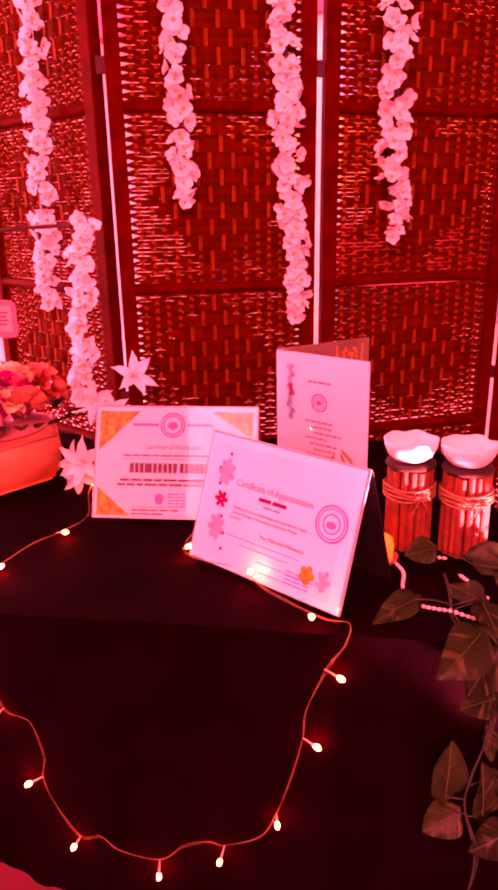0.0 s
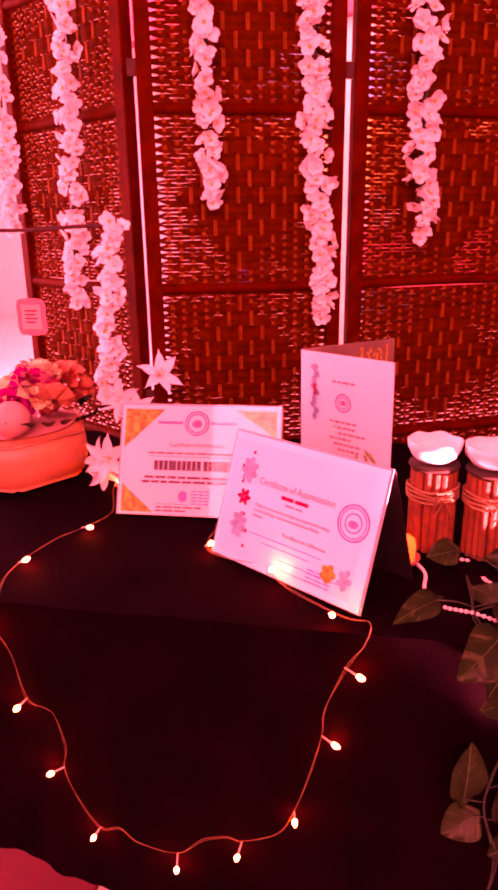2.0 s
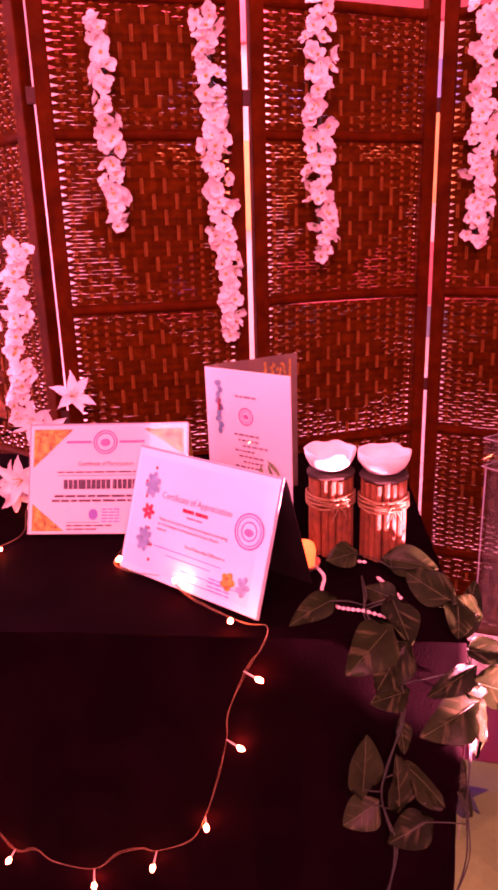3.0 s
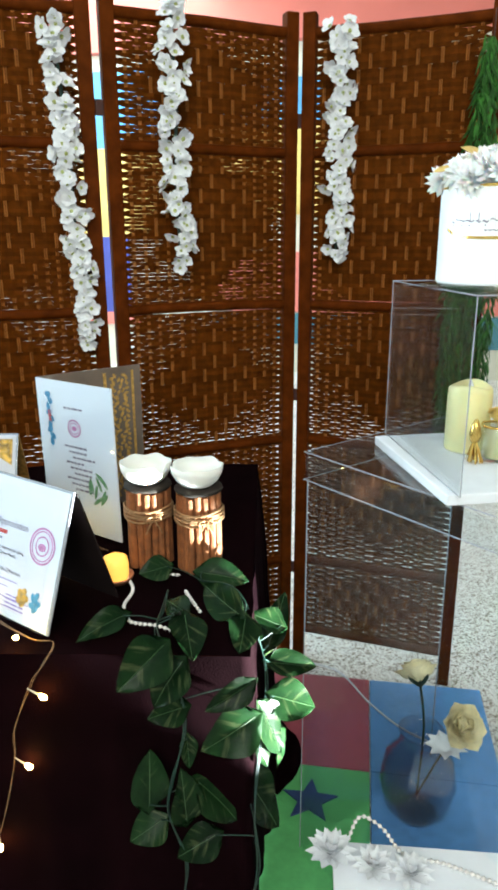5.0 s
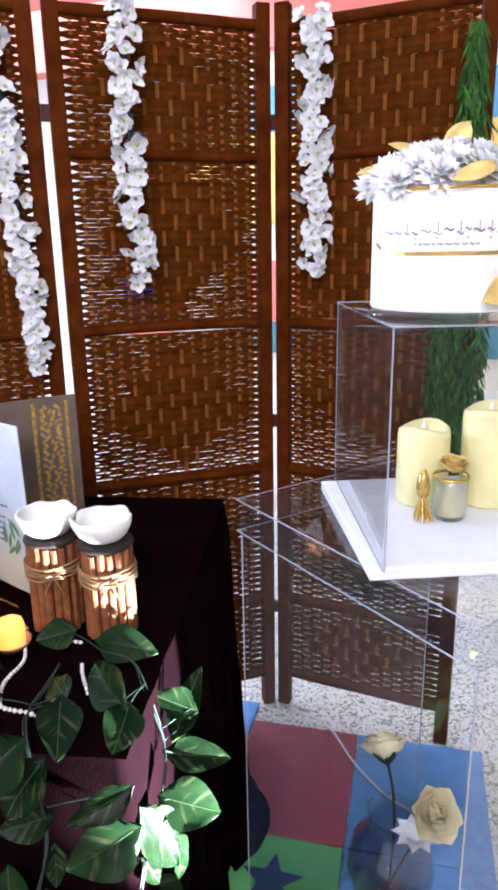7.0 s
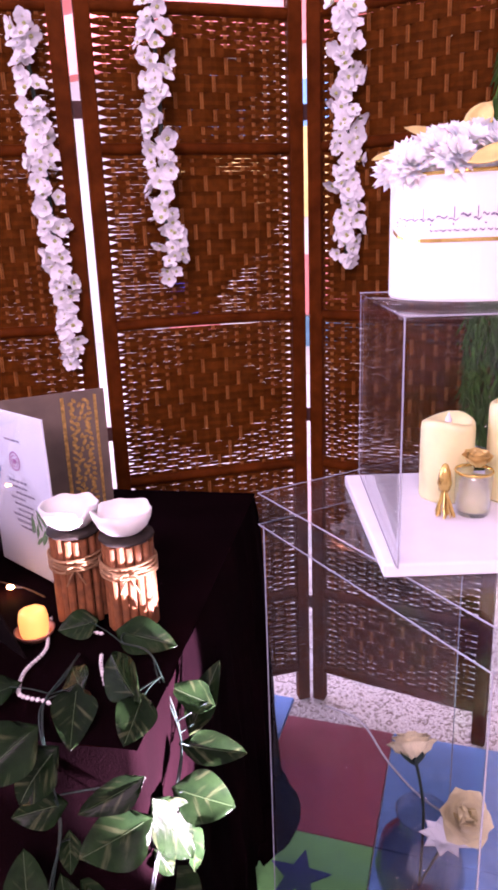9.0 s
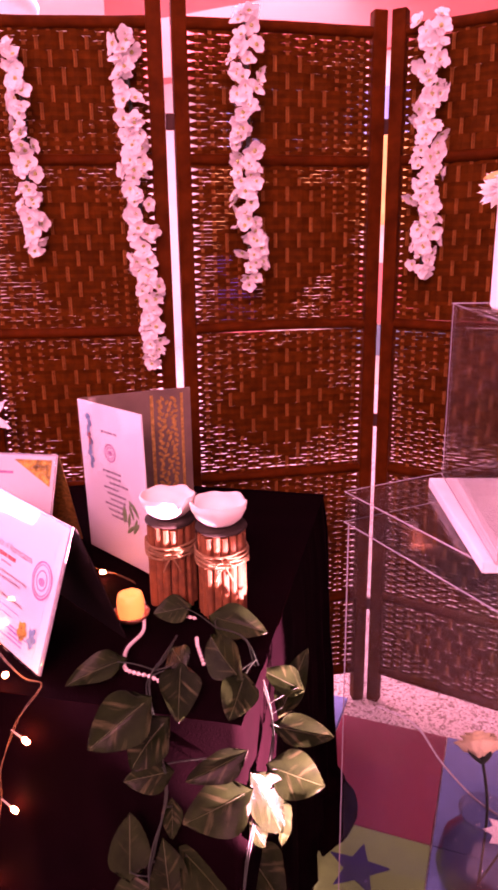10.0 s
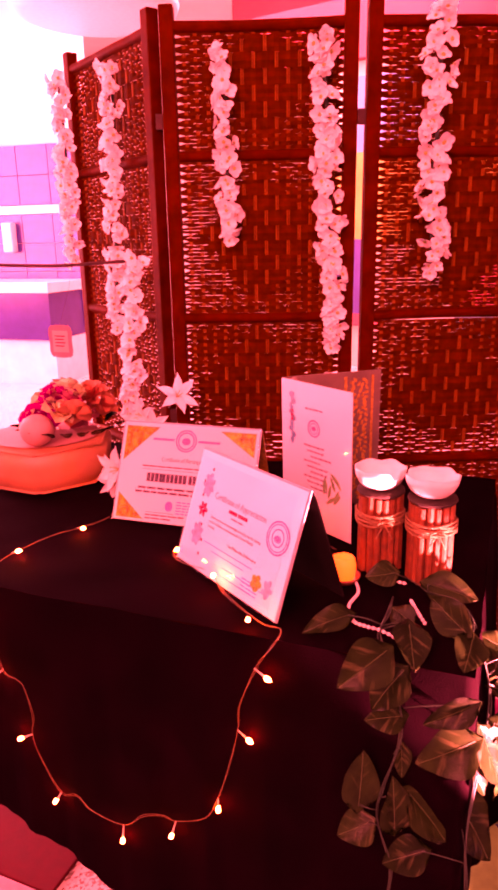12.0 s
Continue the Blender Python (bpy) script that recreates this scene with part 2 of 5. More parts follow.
M_PINKW = mat("pale_pink_wrap", (0.64, 0.36, 0.30), 0.6, var=0.1, scale=14, bump=0.15, bscale=60)
M_ROSEP = mat("pink_silk_rose", (0.72, 0.27, 0.27), 0.7, var=0.2, scale=50, island=0.12)
M_ROSEO = mat("peach_silk_rose", (0.72, 0.30, 0.15), 0.7, var=0.2, scale=50, island=0.12)
M_ROSEC = mat("cream_silk_rose", (0.84, 0.74, 0.46), 0.7, var=0.15, scale=50, island=0.1)
M_ROSEM = mat("magenta_silk_rose", (0.58, 0.06, 0.26), 0.7, var=0.2, scale=50, island=0.12)
M_PINKC = mat("pink_card", (0.72, 0.28, 0.28), 0.7, var=0.1, scale=30, bump=0.02)
M_BRANCH = mat("dark_branch", (0.06, 0.02, 0.015), 0.8, var=0.3, scale=50, bump=0.3)
M_MATR = mat("red_foam", (0.43, 0.085, 0.12), 0.8, var=0.12, scale=40, bump=0.25, bscale=400)
M_MATO = mat("brick_red_foam", (0.13, 0.016, 0.007), 0.85, var=0.15, scale=40, bump=0.25, bscale=400)
M_MATB = mat("blue_foam", (0.13, 0.34, 0.72), 0.8, var=0.12, scale=40, bump=0.25, bscale=400)
M_MATG = mat("green_foam", (0.15, 0.56, 0.18), 0.8, var=0.12, scale=40, bump=0.25, bscale=400)
M_MATN = mat("navy_foam", (0.03, 0.06, 0.2), 0.8, var=0.12, scale=40, bump=0.25, bscale=400)
M_MATP = mat("pink_foam", (0.62, 0.4, 0.42), 0.8, var=0.12, scale=40, bump=0.25, bscale=400)
M_STEEL = mat("white_enamel", (0.7, 0.68, 0.7), 0.4, var=0.05, bump=0)

# ---- builders ----


def part(name, bm, material, parent=None, label="", smooth=False, m=None):
    me = bpy.data.meshes.new(name)
    if smooth:
        for f in bm.faces:
            f.smooth = True
    bm.to_mesh(me)
    bm.free()
    me.materials.append(material)
    ob = new(name, me)
    if parent is not None:
        ob.parent = parent
    if m is not None:
        ob.matrix_basis = m
    if label:
        ob["label"] = label
    return ob


def thing(name, m, label, category, group="", kind=""):
    ob = new(name)
    ob.empty_display_size = 0.05
    ob.matrix_basis = m
    return tagged(ob, label, category, group, kind)


def box(bm, a, b, bevel=0.0):
    c = [(a[i] + b[i]) / 2 for i in range(3)]
    s = [abs(b[i] - a[i]) for i in range(3)]
    r = bmesh.ops.create_cube(bm, size=1, matrix=Matrix.LocRotScale(c, None, s))
    if bevel:
        es = list({e for v in r["verts"] for e in v.link_edges})
        bmesh.ops.bevel(bm, geom=es, offset=bevel, segments=2, affect="EDGES", profile=0.6)
    return bm


def rod(bm, p, q, r0, r1=None, n=8):
    p, q = Vector(p), Vector(q)
    d = q - p
    m = Matrix.Translation((p + q) / 2) @ d.to_track_quat("Z", "Y").to_matrix().to_4x4()
    bmesh.ops.create_cone(bm, cap_ends=True, segments=n, radius1=r0, radius2=r0 if r1 is None else r1, depth=d.length, matrix=m)
    return bm


def lathe(bm, prof, n=28, wob=0.0, rng=None):
    rings = []
    for r, z in prof:
        rings.append([bm.verts.new((r * math.cos(2 * math.pi * k / n), r * math.sin(2 * math.pi * k / n), z + (rng.uniform(-wob, wob) if rng else 0))) for k in range(n)])
    for a, b in zip(rings, rings[1:]):
        for k in range(n):
            bm.faces.new((a[k], a[(k + 1) % n], b[(k + 1) % n], b[k]))
    return bm


def tube(bm, pts, r, n=6):
    """A tube along a smoothed line of points."""
    pts = [Vector(p) for p in pts]
    fine = []
    for i in range(len(pts) - 1):
        p0, p1, p2, p3 = pts[max(i - 1, 0)], pts[i], pts[i + 1], pts[min(i + 2, len(pts) - 1)]
        for k in range(6):
            t = k / 6
            fine.append(0.5 * ((2 * p1) + (p2 - p0) * t + (2 * p0 - 5 * p1 + 4 * p2 - p3) * t * t + (3 * p1 - p0 - 3 * p2 + p3) * t ** 3))
    fine.append(pts[-1])
    rings = []
    for i, p in enumerate(fine):
        d = (fine[min(i + 1, len(fine) - 1)] - fine[max(i - 1, 0)]).normalized()
        s = d.cross(Vector((0.31, 0.2, 0.93))).normalized()
        u = s.cross(d)
        rings.append([bm.verts.new(p + r * (math.cos(a) * s + math.sin(a) * u)) for a in (2 * math.pi * k / n for k in range(n))])
    for a, b in zip(rings, rings[1:]):
        for k in range(n):
            bm.faces.new((a[k], a[(k + 1) % n], b[(k + 1) % n], b[k]))
    bm.faces.new(rings[0][::-1])
    bm.faces.new(rings[-1])
    return fine


def petal(bm, m, w, l, cup=0.3, curl=0.2, thick=0.0, nu=4, nv=3):
    """A cupped petal that grows along local y from the origin, its face to local z."""
    g = []
    for i in range(nu + 1):
        t = i / nu
        half = w * 0.5 * (math.sin(math.pi * min(1, 0.12 + t * 0.86)) ** 0.7) * (1 if t < 1 else 0.7)
        row = []
        for j in range(-nv, nv + 1):
            s = j / nv
            row.append(bm.verts.new(m @ Vector((half * s, l * (t - 0.06 * s * s * t), cup * half * s * s + curl * l * (t * t) * (1 - 0.3 * abs(s))))))
        g.append(row)
    for a, b in zip(g, g[1:]):
        for k in range(2 * nv):
            bm.faces.new((a[k], a[k + 1], b[k + 1], b[k]))


def round_petal(bm, m, w, l, cup, curl):
    """A round petal: a dished, slightly ruffled oval that starts at the origin and grows along y."""
    mid = bm.verts.new(m @ Vector((0, l * 0.52, -cup * l * 0.12)))
    rings = []
    for q, rr in enumerate((0.5, 1.0)):
        row = []
        for s in range(10):
            a = 2 * math.pi * s / 10
            x, y = 0.5 * w * rr * math.sin(a), l * (0.52 - 0.5 * rr * math.cos(a))
            narrow = 0.45 + 0.55 * min(1.0, y / (0.45 * l))
            row.append(bm.verts.new(m @ Vector((x * narrow, y, cup * l * 0.25 * rr * rr * abs(math.sin(a)) + curl * l * (y / l) ** 2 + 0.03 * l * rr * math.sin(3 * a)))))
        rings.append(row)
    for s in range(10):
        t = (s + 1) % 10
        bm.faces.new((mid, rings[0][s], rings[0][t]))
        bm.faces.new((rings[0][s], rings[1][s], rings[1][t], rings[0][t]))


def blossom(bm, m, size, rng, n=5, open_=0.5):
    for k in range(n):
        a = 360 * k / n + rng.uniform(-10, 10)
        round_petal(bm, m @ pose(0, 0, 0, 0, 0, a) @ pose(0, size * 0.02, 0, 12 + 45 * open_ * rng.uniform(0.5, 1.2), rng.uniform(-10, 10), 0), size * 0.50, size * 0.52 * rng.uniform(0.85, 1.1), 0.5, rng.uniform(-0.35, 0.1))


def rose(bm, m, size, rng, cup=0.0):
    """A rose of five whorls; cup lifts the outer ones, as in a bloom that is half open."""
    for ring, (n, tilt, w, l) in enumerate(((3, 86, 0.42, 0.46), (4, 74 + 6 * cup, 0.55, 0.50), (5, 58 + 16 * cup, 0.64, 0.54), (6, 40 + 26 * cup, 0.70, 0.56), (6, 20 + 34 * cup, 0.72, 0.55))):
        for k in range(n):
            a = 360 * k / n + ring * 33 + rng.uniform(-8, 8)
            round_petal(bm, m @ pose(0, 0, size * (0.06 - 0.035 * ring), 0, 0, a) @ pose(0, size * (0.03 + 0.035 * ring), 0, tilt + rng.uniform(-6, 6), 0, 0), size * w, size * l, 1.3, -0.22 if ring > 1 else 0.1)


def text_mesh(name, body, size, material, parent, m, align="CENTER", wide=1.0, label=""):
    cu = bpy.data.curves.new(name, "FONT")
    cu.body, cu.size, cu.align_x, cu.extrude, cu.resolution_u = body, size, align, 0.0001, 2
    tmp = bpy.data.objects.new(name, cu)
    scene.collection.objects.link(tmp)
    me = bpy.data.meshes.new_from_object(tmp)
    bpy.data.objects.remove(tmp)
    me.materials.clear()
    me.materials.append(material)
    ob = new(name, me)
    ob.parent = parent
    ob.matrix_basis = m @ Matrix.Diagonal((wide, 1, 1, 1))
    if label:
        ob["label"] = label
    return ob


# ---- the hall ----
def slab(name, a, b, material, label="", category="wall"):
    ob = part(name, box(bmesh.new(), a, b), material)
    return tagged(ob, label, category, kind="structure")


slab("floor", (-6, -4, -0.12), (6, 10.2, 0), M_FLOOR, "speckled beige terrazzo hall floor", "floor")
slab("ceiling", (-6, -4, 3.9), (6, 10.2, 4.05), M_CEIL, "flat white painted ceiling of the hall", "ceiling")
slab("wall_north", (-6, 10.0, 0), (6, 10.2, 3.9), M_WALL, "white plastered wall at the end of the hall")
slab("wall_south", (-6, -4.0, 0), (6, -3.85, 3.9), M_WALL, "plain white plastered wall of the hall")
slab("wall_west", (-6.0, -3.85, 0), (-5.85, 10, 3.9), M_WALL, "white plastered side wall of the hall")
slab("wall_east", (5.85, -3.85, 0), (6.0, 10, 3.9), M_BEIGE, "beige painted side wall of the hall")

# coral beam and mural wall behind the screen
beam = part("beam", box(bmesh.new(), (-0.2, 0, 3.05), (7.2, 0.25, 3.9), 0.01), M_CORAL, m=pose(-1.9, 7.9, 0, 0, 0, -17))
tagged(beam, "coral red painted beam under the white ceiling", "beam", kind="structure")
mural = thing("wall_mural", pose(-1.9, 7.95, 0, 0, 0, -17), "beach mural with bands of blue, sand, red and teal paint", "mural", kind="structure")
part("wall_panel", box(bmesh.new(), (1.0, 0.05, 0), (7.2, 0.2, 3.05)), M_BEIGE, mural)
for nm, z0, z1, mt in (("sky_band", 2.35, 2.75, M_SKYB), ("sand_band", 1.55, 2.35, M_SAND), ("red_band", 0.62, 1.2, M_CORAL), ("teal_band", 0.3, 0.6, M_TEAL)):
    part(nm, box(bmesh.new(), (2.4, 0.0, z0), (7.2, 0.046, z1)), mt, mural)
for nm, x0, x1, z0, z1, mt in (("sky_patch", 1.2, 2.0, 2.2, 2.9, M_SKYB), ("sand_patch", 1.0, 2.2, 1.35, 2.2, M_SAND), ("royal_patch", 1.05, 1.5, 0.58, 1.35, M_ROYAL), ("red_patch", 1.0, 1.6, 0.45, 0.58, M_CORAL)):
    part(nm, box(bmesh.new(), (x0, 0.0, z0), (x1, 0.046, z1)), mt, mural)

# tiled wash place by the end wall
tilewall = thing("tiled_wall", pose(-5.0, 6.6, 0), "blue glazed tile wainscot with a pale border stripe", "tiled wall", kind="structure")
part("wall_core", box(bmesh.new(), (-0.9, 0.06, 0), (1.74, 0.2, 3.9)), M_WALL, tilewall)
tile_me = None
for r in range(6):
    for c in range(7):
        z = 0.50 + r * 0.29 + (0.09 if r > 3 else 0)
        bm = bmesh.new()
        if tile_me is None:
            o = part("tile", box(bm, (0, 0, 0), (0.3625, 0.055, 0.287), 0.003), M_TILE, tilewall)
            tile_me = o.data
        else:
            bm.free()
            o = new("tile", tile_me)
            o.parent = tilewall
        o.matrix_basis = pose(-0.85 + c * 0.366, 0, z)
part("border_stripe", box(bmesh.new(), (-0.9, -0.005, 1.662), (1.74, 0.055, 1.745), 0.004), M_TILEW, tilewall)
ledge = thing("tiled_bench", pose(-4.95, 5.9, 0), "low blue tiled bench with a white top edge", "bench", kind="structure")
part("bench_body", box(bmesh.new(), (-0.8, 0, 0.45), (1.60, 0.65, 0.90)), M_TILE, ledge)
part("bench_plinth", box(bmesh.new(), (-0.8, 0.04, 0.0), (1.60, 0.65, 0.445)), M_TILEW, ledge)
part("bench_top", box(bmesh.new(), (-0.82, -0.04, 0.904), (1.63, 0.69, 1.005), 0.01), M_TILEW, ledge)
disp = thing("wall_dispenser", pose(-4.22, 6.5, 1.28), "white soap dispenser on the tiled wall", "dispenser")
part("dispenser_body", box(bmesh.new(), (0, 0, 0), (0.12, 0.1, 0.3), 0.02), M_STEEL, disp)

# ceiling lamps
lamp = thing("ceiling_lamp", pose(-2.28, 5.2, 2.95), "round flat ceiling lamp with a pale rim", "ceiling lamp")
part("lamp_dish", lathe(bmesh.new(), ((0.0, 0.0), (0.52, 0.0), (0.6, 0.03), (0.62, 0.08), (0.56, 0.12), (0, 0.13)), 48), M_STEEL, lamp, smooth=True)
part("lamp_stem", rod(bmesh.new(), (0, 0, 0.1), (0, 0, 0.948), 0.05), M_STEEL, lamp)
down = thing("downlight", pose(-1.45, 8.6, 3.88), "small round recessed ceiling downlight", "downlight")
part("downlight_rim", lathe(bmesh.new(), ((0.07, 0.02), (0.1, -0.02), (0.11, -0.005), (0.11, 0.02)), 28), M_STEEL, down, smooth=True)
part("downlight_lens", lathe(bmesh.new(), ((0, -0.004), (0.07, -0.004), (0.07, 0.02)), 28), M_TILEW, down)

# ---- foam play mat ----
playmat = thing("play_mat", pose(0.806, 1.432, 0, 0, 0, -12.0), "interlocking foam play mat in red, blue and green squares", "play mat")


def mat_tile(x0, y0, w, d, material):
    part("mat_square", box(bmesh.new(), (x0 + 0.0015, y0 + 0.0015, 0.0), (x0 + w - 0.0015, y0 + d - 0.0015, 0.012), 0.003), material, playmat)


mat_tile(-0.30, 0, 0.30, 0.39, M_MATR)
mat_tile(0.0, 0, 0.33, 0.39, M_MATB)
mat_tile(-0.60, 0, 0.30, 0.47, M_MATB)
mat_tile(-0.30, -0.39, 0.30, 0.39, M_MATG)
mat_tile(0.0, -0.39, 0.33, 0.39, M_MATB)
mat_tile(-0.60, -0.39, 0.30, 0.39, M_MATR)
mat_tile(-0.30, -0.78, 0.30, 0.39, M_MATB)
mat_tile(0.0, -0.78, 0.33, 0.39, M_MATR)
bm = bmesh.new()
vs = [bm.verts.new((-0.145 + (0.07 if k % 2 == 0 else 0.03) * math.sin(k * math.pi / 5), -0.12 + (0.07 if k % 2 == 0 else 0.03) * math.cos(k * math.pi / 5), 0.012)) for k in range(10)]
f = bm.faces.new(vs)
r = bmesh.ops.extrude_face_region(bm, geom=[f])
bmesh.ops.translate(bm, verts=[v for v in r["geom"] if isinstance(v, bmesh.types.BMVert)], vec=(0, 0, 0.004))
bmesh.ops.recalc_face_normals(bm, faces=bm.faces)
part("star_inlay", bm, M_MATN, playmat, "dark blue foam star")
mat2 = thing("floor_mat", pose(-0.75, 0.985, 0, 0, 0, -6), "red and pale pink foam floor mat under the table", "floor mat")
part("mat_square", box(bmesh.new(), (-0.4, 0, 0), (0.42, 0.6, 0.012), 0.003), M_MATO, mat2)
part("mat_square", box(bmesh.new(), (-0.4, -0.40, 0), (0.42, -0.003, 0.012), 0.003), M_MATP, mat2)

# ---- folding screen ----
GAPS = ((-0.735, 2.0), (-0.313, 1.685), (0.164, 1.80), (0.661, 1.987), (1.138, 1.792))
RAILS = (0.105, 0.352, 0.745, 1.142, 1.537, 1.822)
screen = thing("folding_screen", Matrix(), "four-panel folding screen of dark brown woven strands", "folding screen")


def weave_cell(w, z0, z1, rng, panel, cell):
    """One woven field: level strands that go over and under pairs of upright reeds, with a diamond of longer floats."""
    pitch = 0.0090
    nr = int((z1 - z0) / pitch)
    pitch = (z1 - z0) / nr
    ns = 14
    xs = [(j + 0.75) * w / (ns + 0.5) for j in range(ns)]
    ci, cj = nr * (0.5 if cell < 4 else 0.52) + rng.uniform(-2, 2), (ns - 1) / 2 + rng.uniform(-0.6, 0.6)
    ai, aj = nr * 0.46, ns * 0.42
    if panel == 3 and cell >= 3:
        ai, aj = nr * 0.8, ns * 0.66
    off = rng.uniform(0, 50)
    verts, faces = [], []
    for i in range(nr):
        zc = z0 + (i + 0.5) * pitch + rng.uniform(-0.0003, 0.0003)
        # the field is looser towards its foot and in patches
        foot = max(0.0, 1 - i / (0.30 * nr)) if cell in (1, 2) else 0.0
        first = 1.0 if i == nr - 1 else 0.0
        pts = [(0.0, 0.0016 if i % 2 else -0.0016)]
        for j in range(ns):
            if abs(j - cj) / aj + abs(i - ci) / ai < 1:
                front = ((i // 4) + j) % 2 == 0
            else:
                front = (i + j) % 2 == 0
            y = (-0.0027 if front else 0.0027) + (0.0003 if i % 2 else 0.0)
            pts.append((xs[j] - 0.006, y))
            pts.append((xs[j] + 0.006, y))
        pts.append((w, 0.0016 if i % 2 else -0.0016))
        pull = rng.uniform(0.0012, 0.0032) * (1 if i % 2 == 0 else -1)
        base = len(verts)
        for k, (x, y) in enumerate(pts):
            end = k in (0, len(pts) - 1)
            patch = 0.5 + 0.5 * noise.noise((x * 5 + off, i * 0.11, panel * 7.0 + cell))
            loose = patch * (0.44 if cell in (2, 3) else 0.32) * rng.random() ** 2 if abs((k - 1) // 2 - cj) / aj + abs(i - ci) / ai > 1 else 0.0
            thin = 0.0
            if panel == 0:
                thin = 0.20 * rng.random()
            elif panel < 3 and cell >= 3:
                thin = (0.20 if panel == 1 else 0.18) * max(0.0, 1 - x / (0.40 * w)) * rng.uniform(0.0, 1.0)
            hh = 0.5 * pitch * (1.09 - loose - thin - 0.30 * foot * rng.uniform(0.2, 1.0) - 0.22 * first * rng.random())
            zz = zc + (pull if end else 0) + rng.uniform(-0.00025, 0.00025)
            h2 = hh * (rng.uniform(0.5, 0.85) if end else 1)
            verts += [(x, y - 0.0008, zz - h2), (x, y - 0.0008, zz + h2), (x, y + 0.0008, zz + h2), (x, y + 0.0008, zz - h2)]
        for k in range(len(pts) - 1):
            a, b = base + 4 * k, base + 4 * k + 4
            faces += [(a, b, b + 1, a + 1), (a + 1, b + 1, b + 2, a + 2), (a + 2, b + 2, b + 3, a + 3), (a + 3, b + 3, b, a)]
    me = bpy.data.meshes.new("weave")
    me.from_pydata(verts, [], faces)
    me.materials.append(M_STRAND)
    bm = bmesh.new()
    for x in xs:
        for dx in (-0.0023, 0.0023):
            box(bm, (x + dx - 0.0015, -0.0016, z0), (x + dx + 0.0015, 0.0016, z1))
    return me, bm


wrng = random.Random(7)
for p in range(4):
    a, b = Vector((*GAPS[p], 0)), Vector((*GAPS[p + 1], 0))
    d = b - a
    ang = math.degrees(math.atan2(d.y, d.x))
    g0 = 0.010
    W = d.length - 2 * g0
    pm = pose(a.x, a.y, 0, 0, 0, ang) @ pose(g0, 0, 0)
    for k, x in enumerate((0.0175, W - 0.0175)):
        part("post", box(bmesh.new(), (x - 0.0175, -0.016, 0.0), (x + 0.0175, 0.016, 1.868), 0.004), M_POST, screen, m=pm)
    for z in RAILS:
        bm = bmesh.new()
        sag = wrng.uniform(-0.004, 0.004)
        tube(bm, [(0.03 + (W - 0.06) * s / 6, 0.0012 * math.sin(s * 2.1 + z * 9), z + sag * math.sin(math.pi * s / 6)) for s in range(7)], 0.0135, 10)
        part("rail", bm, M_POST, screen, smooth=True, m=pm)
    for c in range(5):
        me, bm = weave_cell(W - 0.07, RAILS[c] + 0.012, RAILS[c + 1] - 0.012, wrng, p, c)
        wv = new("weave", me)
        wv.parent = screen
        wv.matrix_basis = pm @ pose(0.035, 0, 0)
        tagged(wv, kind="stuff")
        part("reeds", bm, M_STICK, wv, "tan upright reeds")
    if p:
        for z in (0.30, 0.86, 1.60):
            part("hinge", box(bmesh.new(), (-0.019, -0.006, z), (0.001, 0.004, z + 0.035), 0.001), M_BRANCH, screen, "dark leather hinge", m=pm)

# ---- table under its black cloth ----
TZ = 0.752
TABLE = pose(0.472, 0.85, 0, 0, 0, -4.2)
table = thing("display_table", TABLE, "long table hidden under a black cloth", "table")
part("tabletop", box(bmesh.new(), (-1.25, 0.02, TZ - 0.035), (-0.02, 0.86, TZ - 0.008), 0.004), M_POST, table)
for x in (-1.18, -0.08):
    for y in (0.08, 0.80):
        part("leg", box(bmesh.new(), (x - 0.025, y - 0.025, 0), (x + 0.025, y + 0.025, TZ - 0.036), 0.003), M_POST, table)
cloth = thing("table_cloth", TABLE, "plain black cotton cloth draped over the table to the floor", "table cloth")
rng = random.Random(3)


def drape(u, depth, seed):
    return depth * (0.5 * math.sin(u * 23 + seed) + 0.3 * math.sin(u * 51 + 2 * seed) + 0.2 * math.sin(u * 9 + seed))


bm = bmesh.new()
nx, ny = 60, 40
grid = [[bm.verts.new((-1.27 + 1.27 * i / nx, 0.88 * j / ny, TZ - 0.004 + 0.0035 * noise.noise((i * 0.17, j * 0.21, 3)))) for i in range(nx + 1)] for j in range(ny + 1)]
for j in range(ny):
    for i in range(nx):
        bm.faces.new((grid[j][i], grid[j][i + 1], grid[j + 1][i + 1], grid[j + 1][i]))
part("cloth_top", bm, M_CLOTH, cloth, smooth=True)


# one continuous skirt: front, rounded corner, side and back
edge_pts = [((-1.27 + 1.25 * i / 80, 0.0), (0, -1)) for i in range(81)]
edge_pts += [((-0.02 + 0.02 * math.sin(a), 0.02 - 0.02 * math.cos(a)), (math.sin(a), -math.cos(a))) for a in (math.pi / 16 * k for k in range(1, 8))]
edge_pts += [((0.0, 0.02 + 0.84 * i / 54), (1, 0)) for i in range(55)]
edge_pts += [((-0.02 + 0.02 * math.cos(a), 0.86 + 0.02 * math.sin(a)), (math.cos(a), math.sin(a))) for a in (math.pi / 16 * k for k in range(1, 8))]
edge_pts += [((-0.02 - 1.25 * i / 40, 0.88), (0, 1)) for i in range(41)]


def hem(x, y):
    if y > 0.01 or x > -0.42:
        return 0.014
    if x < -0.665:
        return 0.176 + 0.37 * (-0.665 - x)
    return max(0.014, 0.176 - 0.9 * (x + 0.665))


def side_fall(y):
    """The side hangs straight near the front corner and flares towards the back."""
    return min(1.0, max(0.0, (y - 0.25) / 0.2))


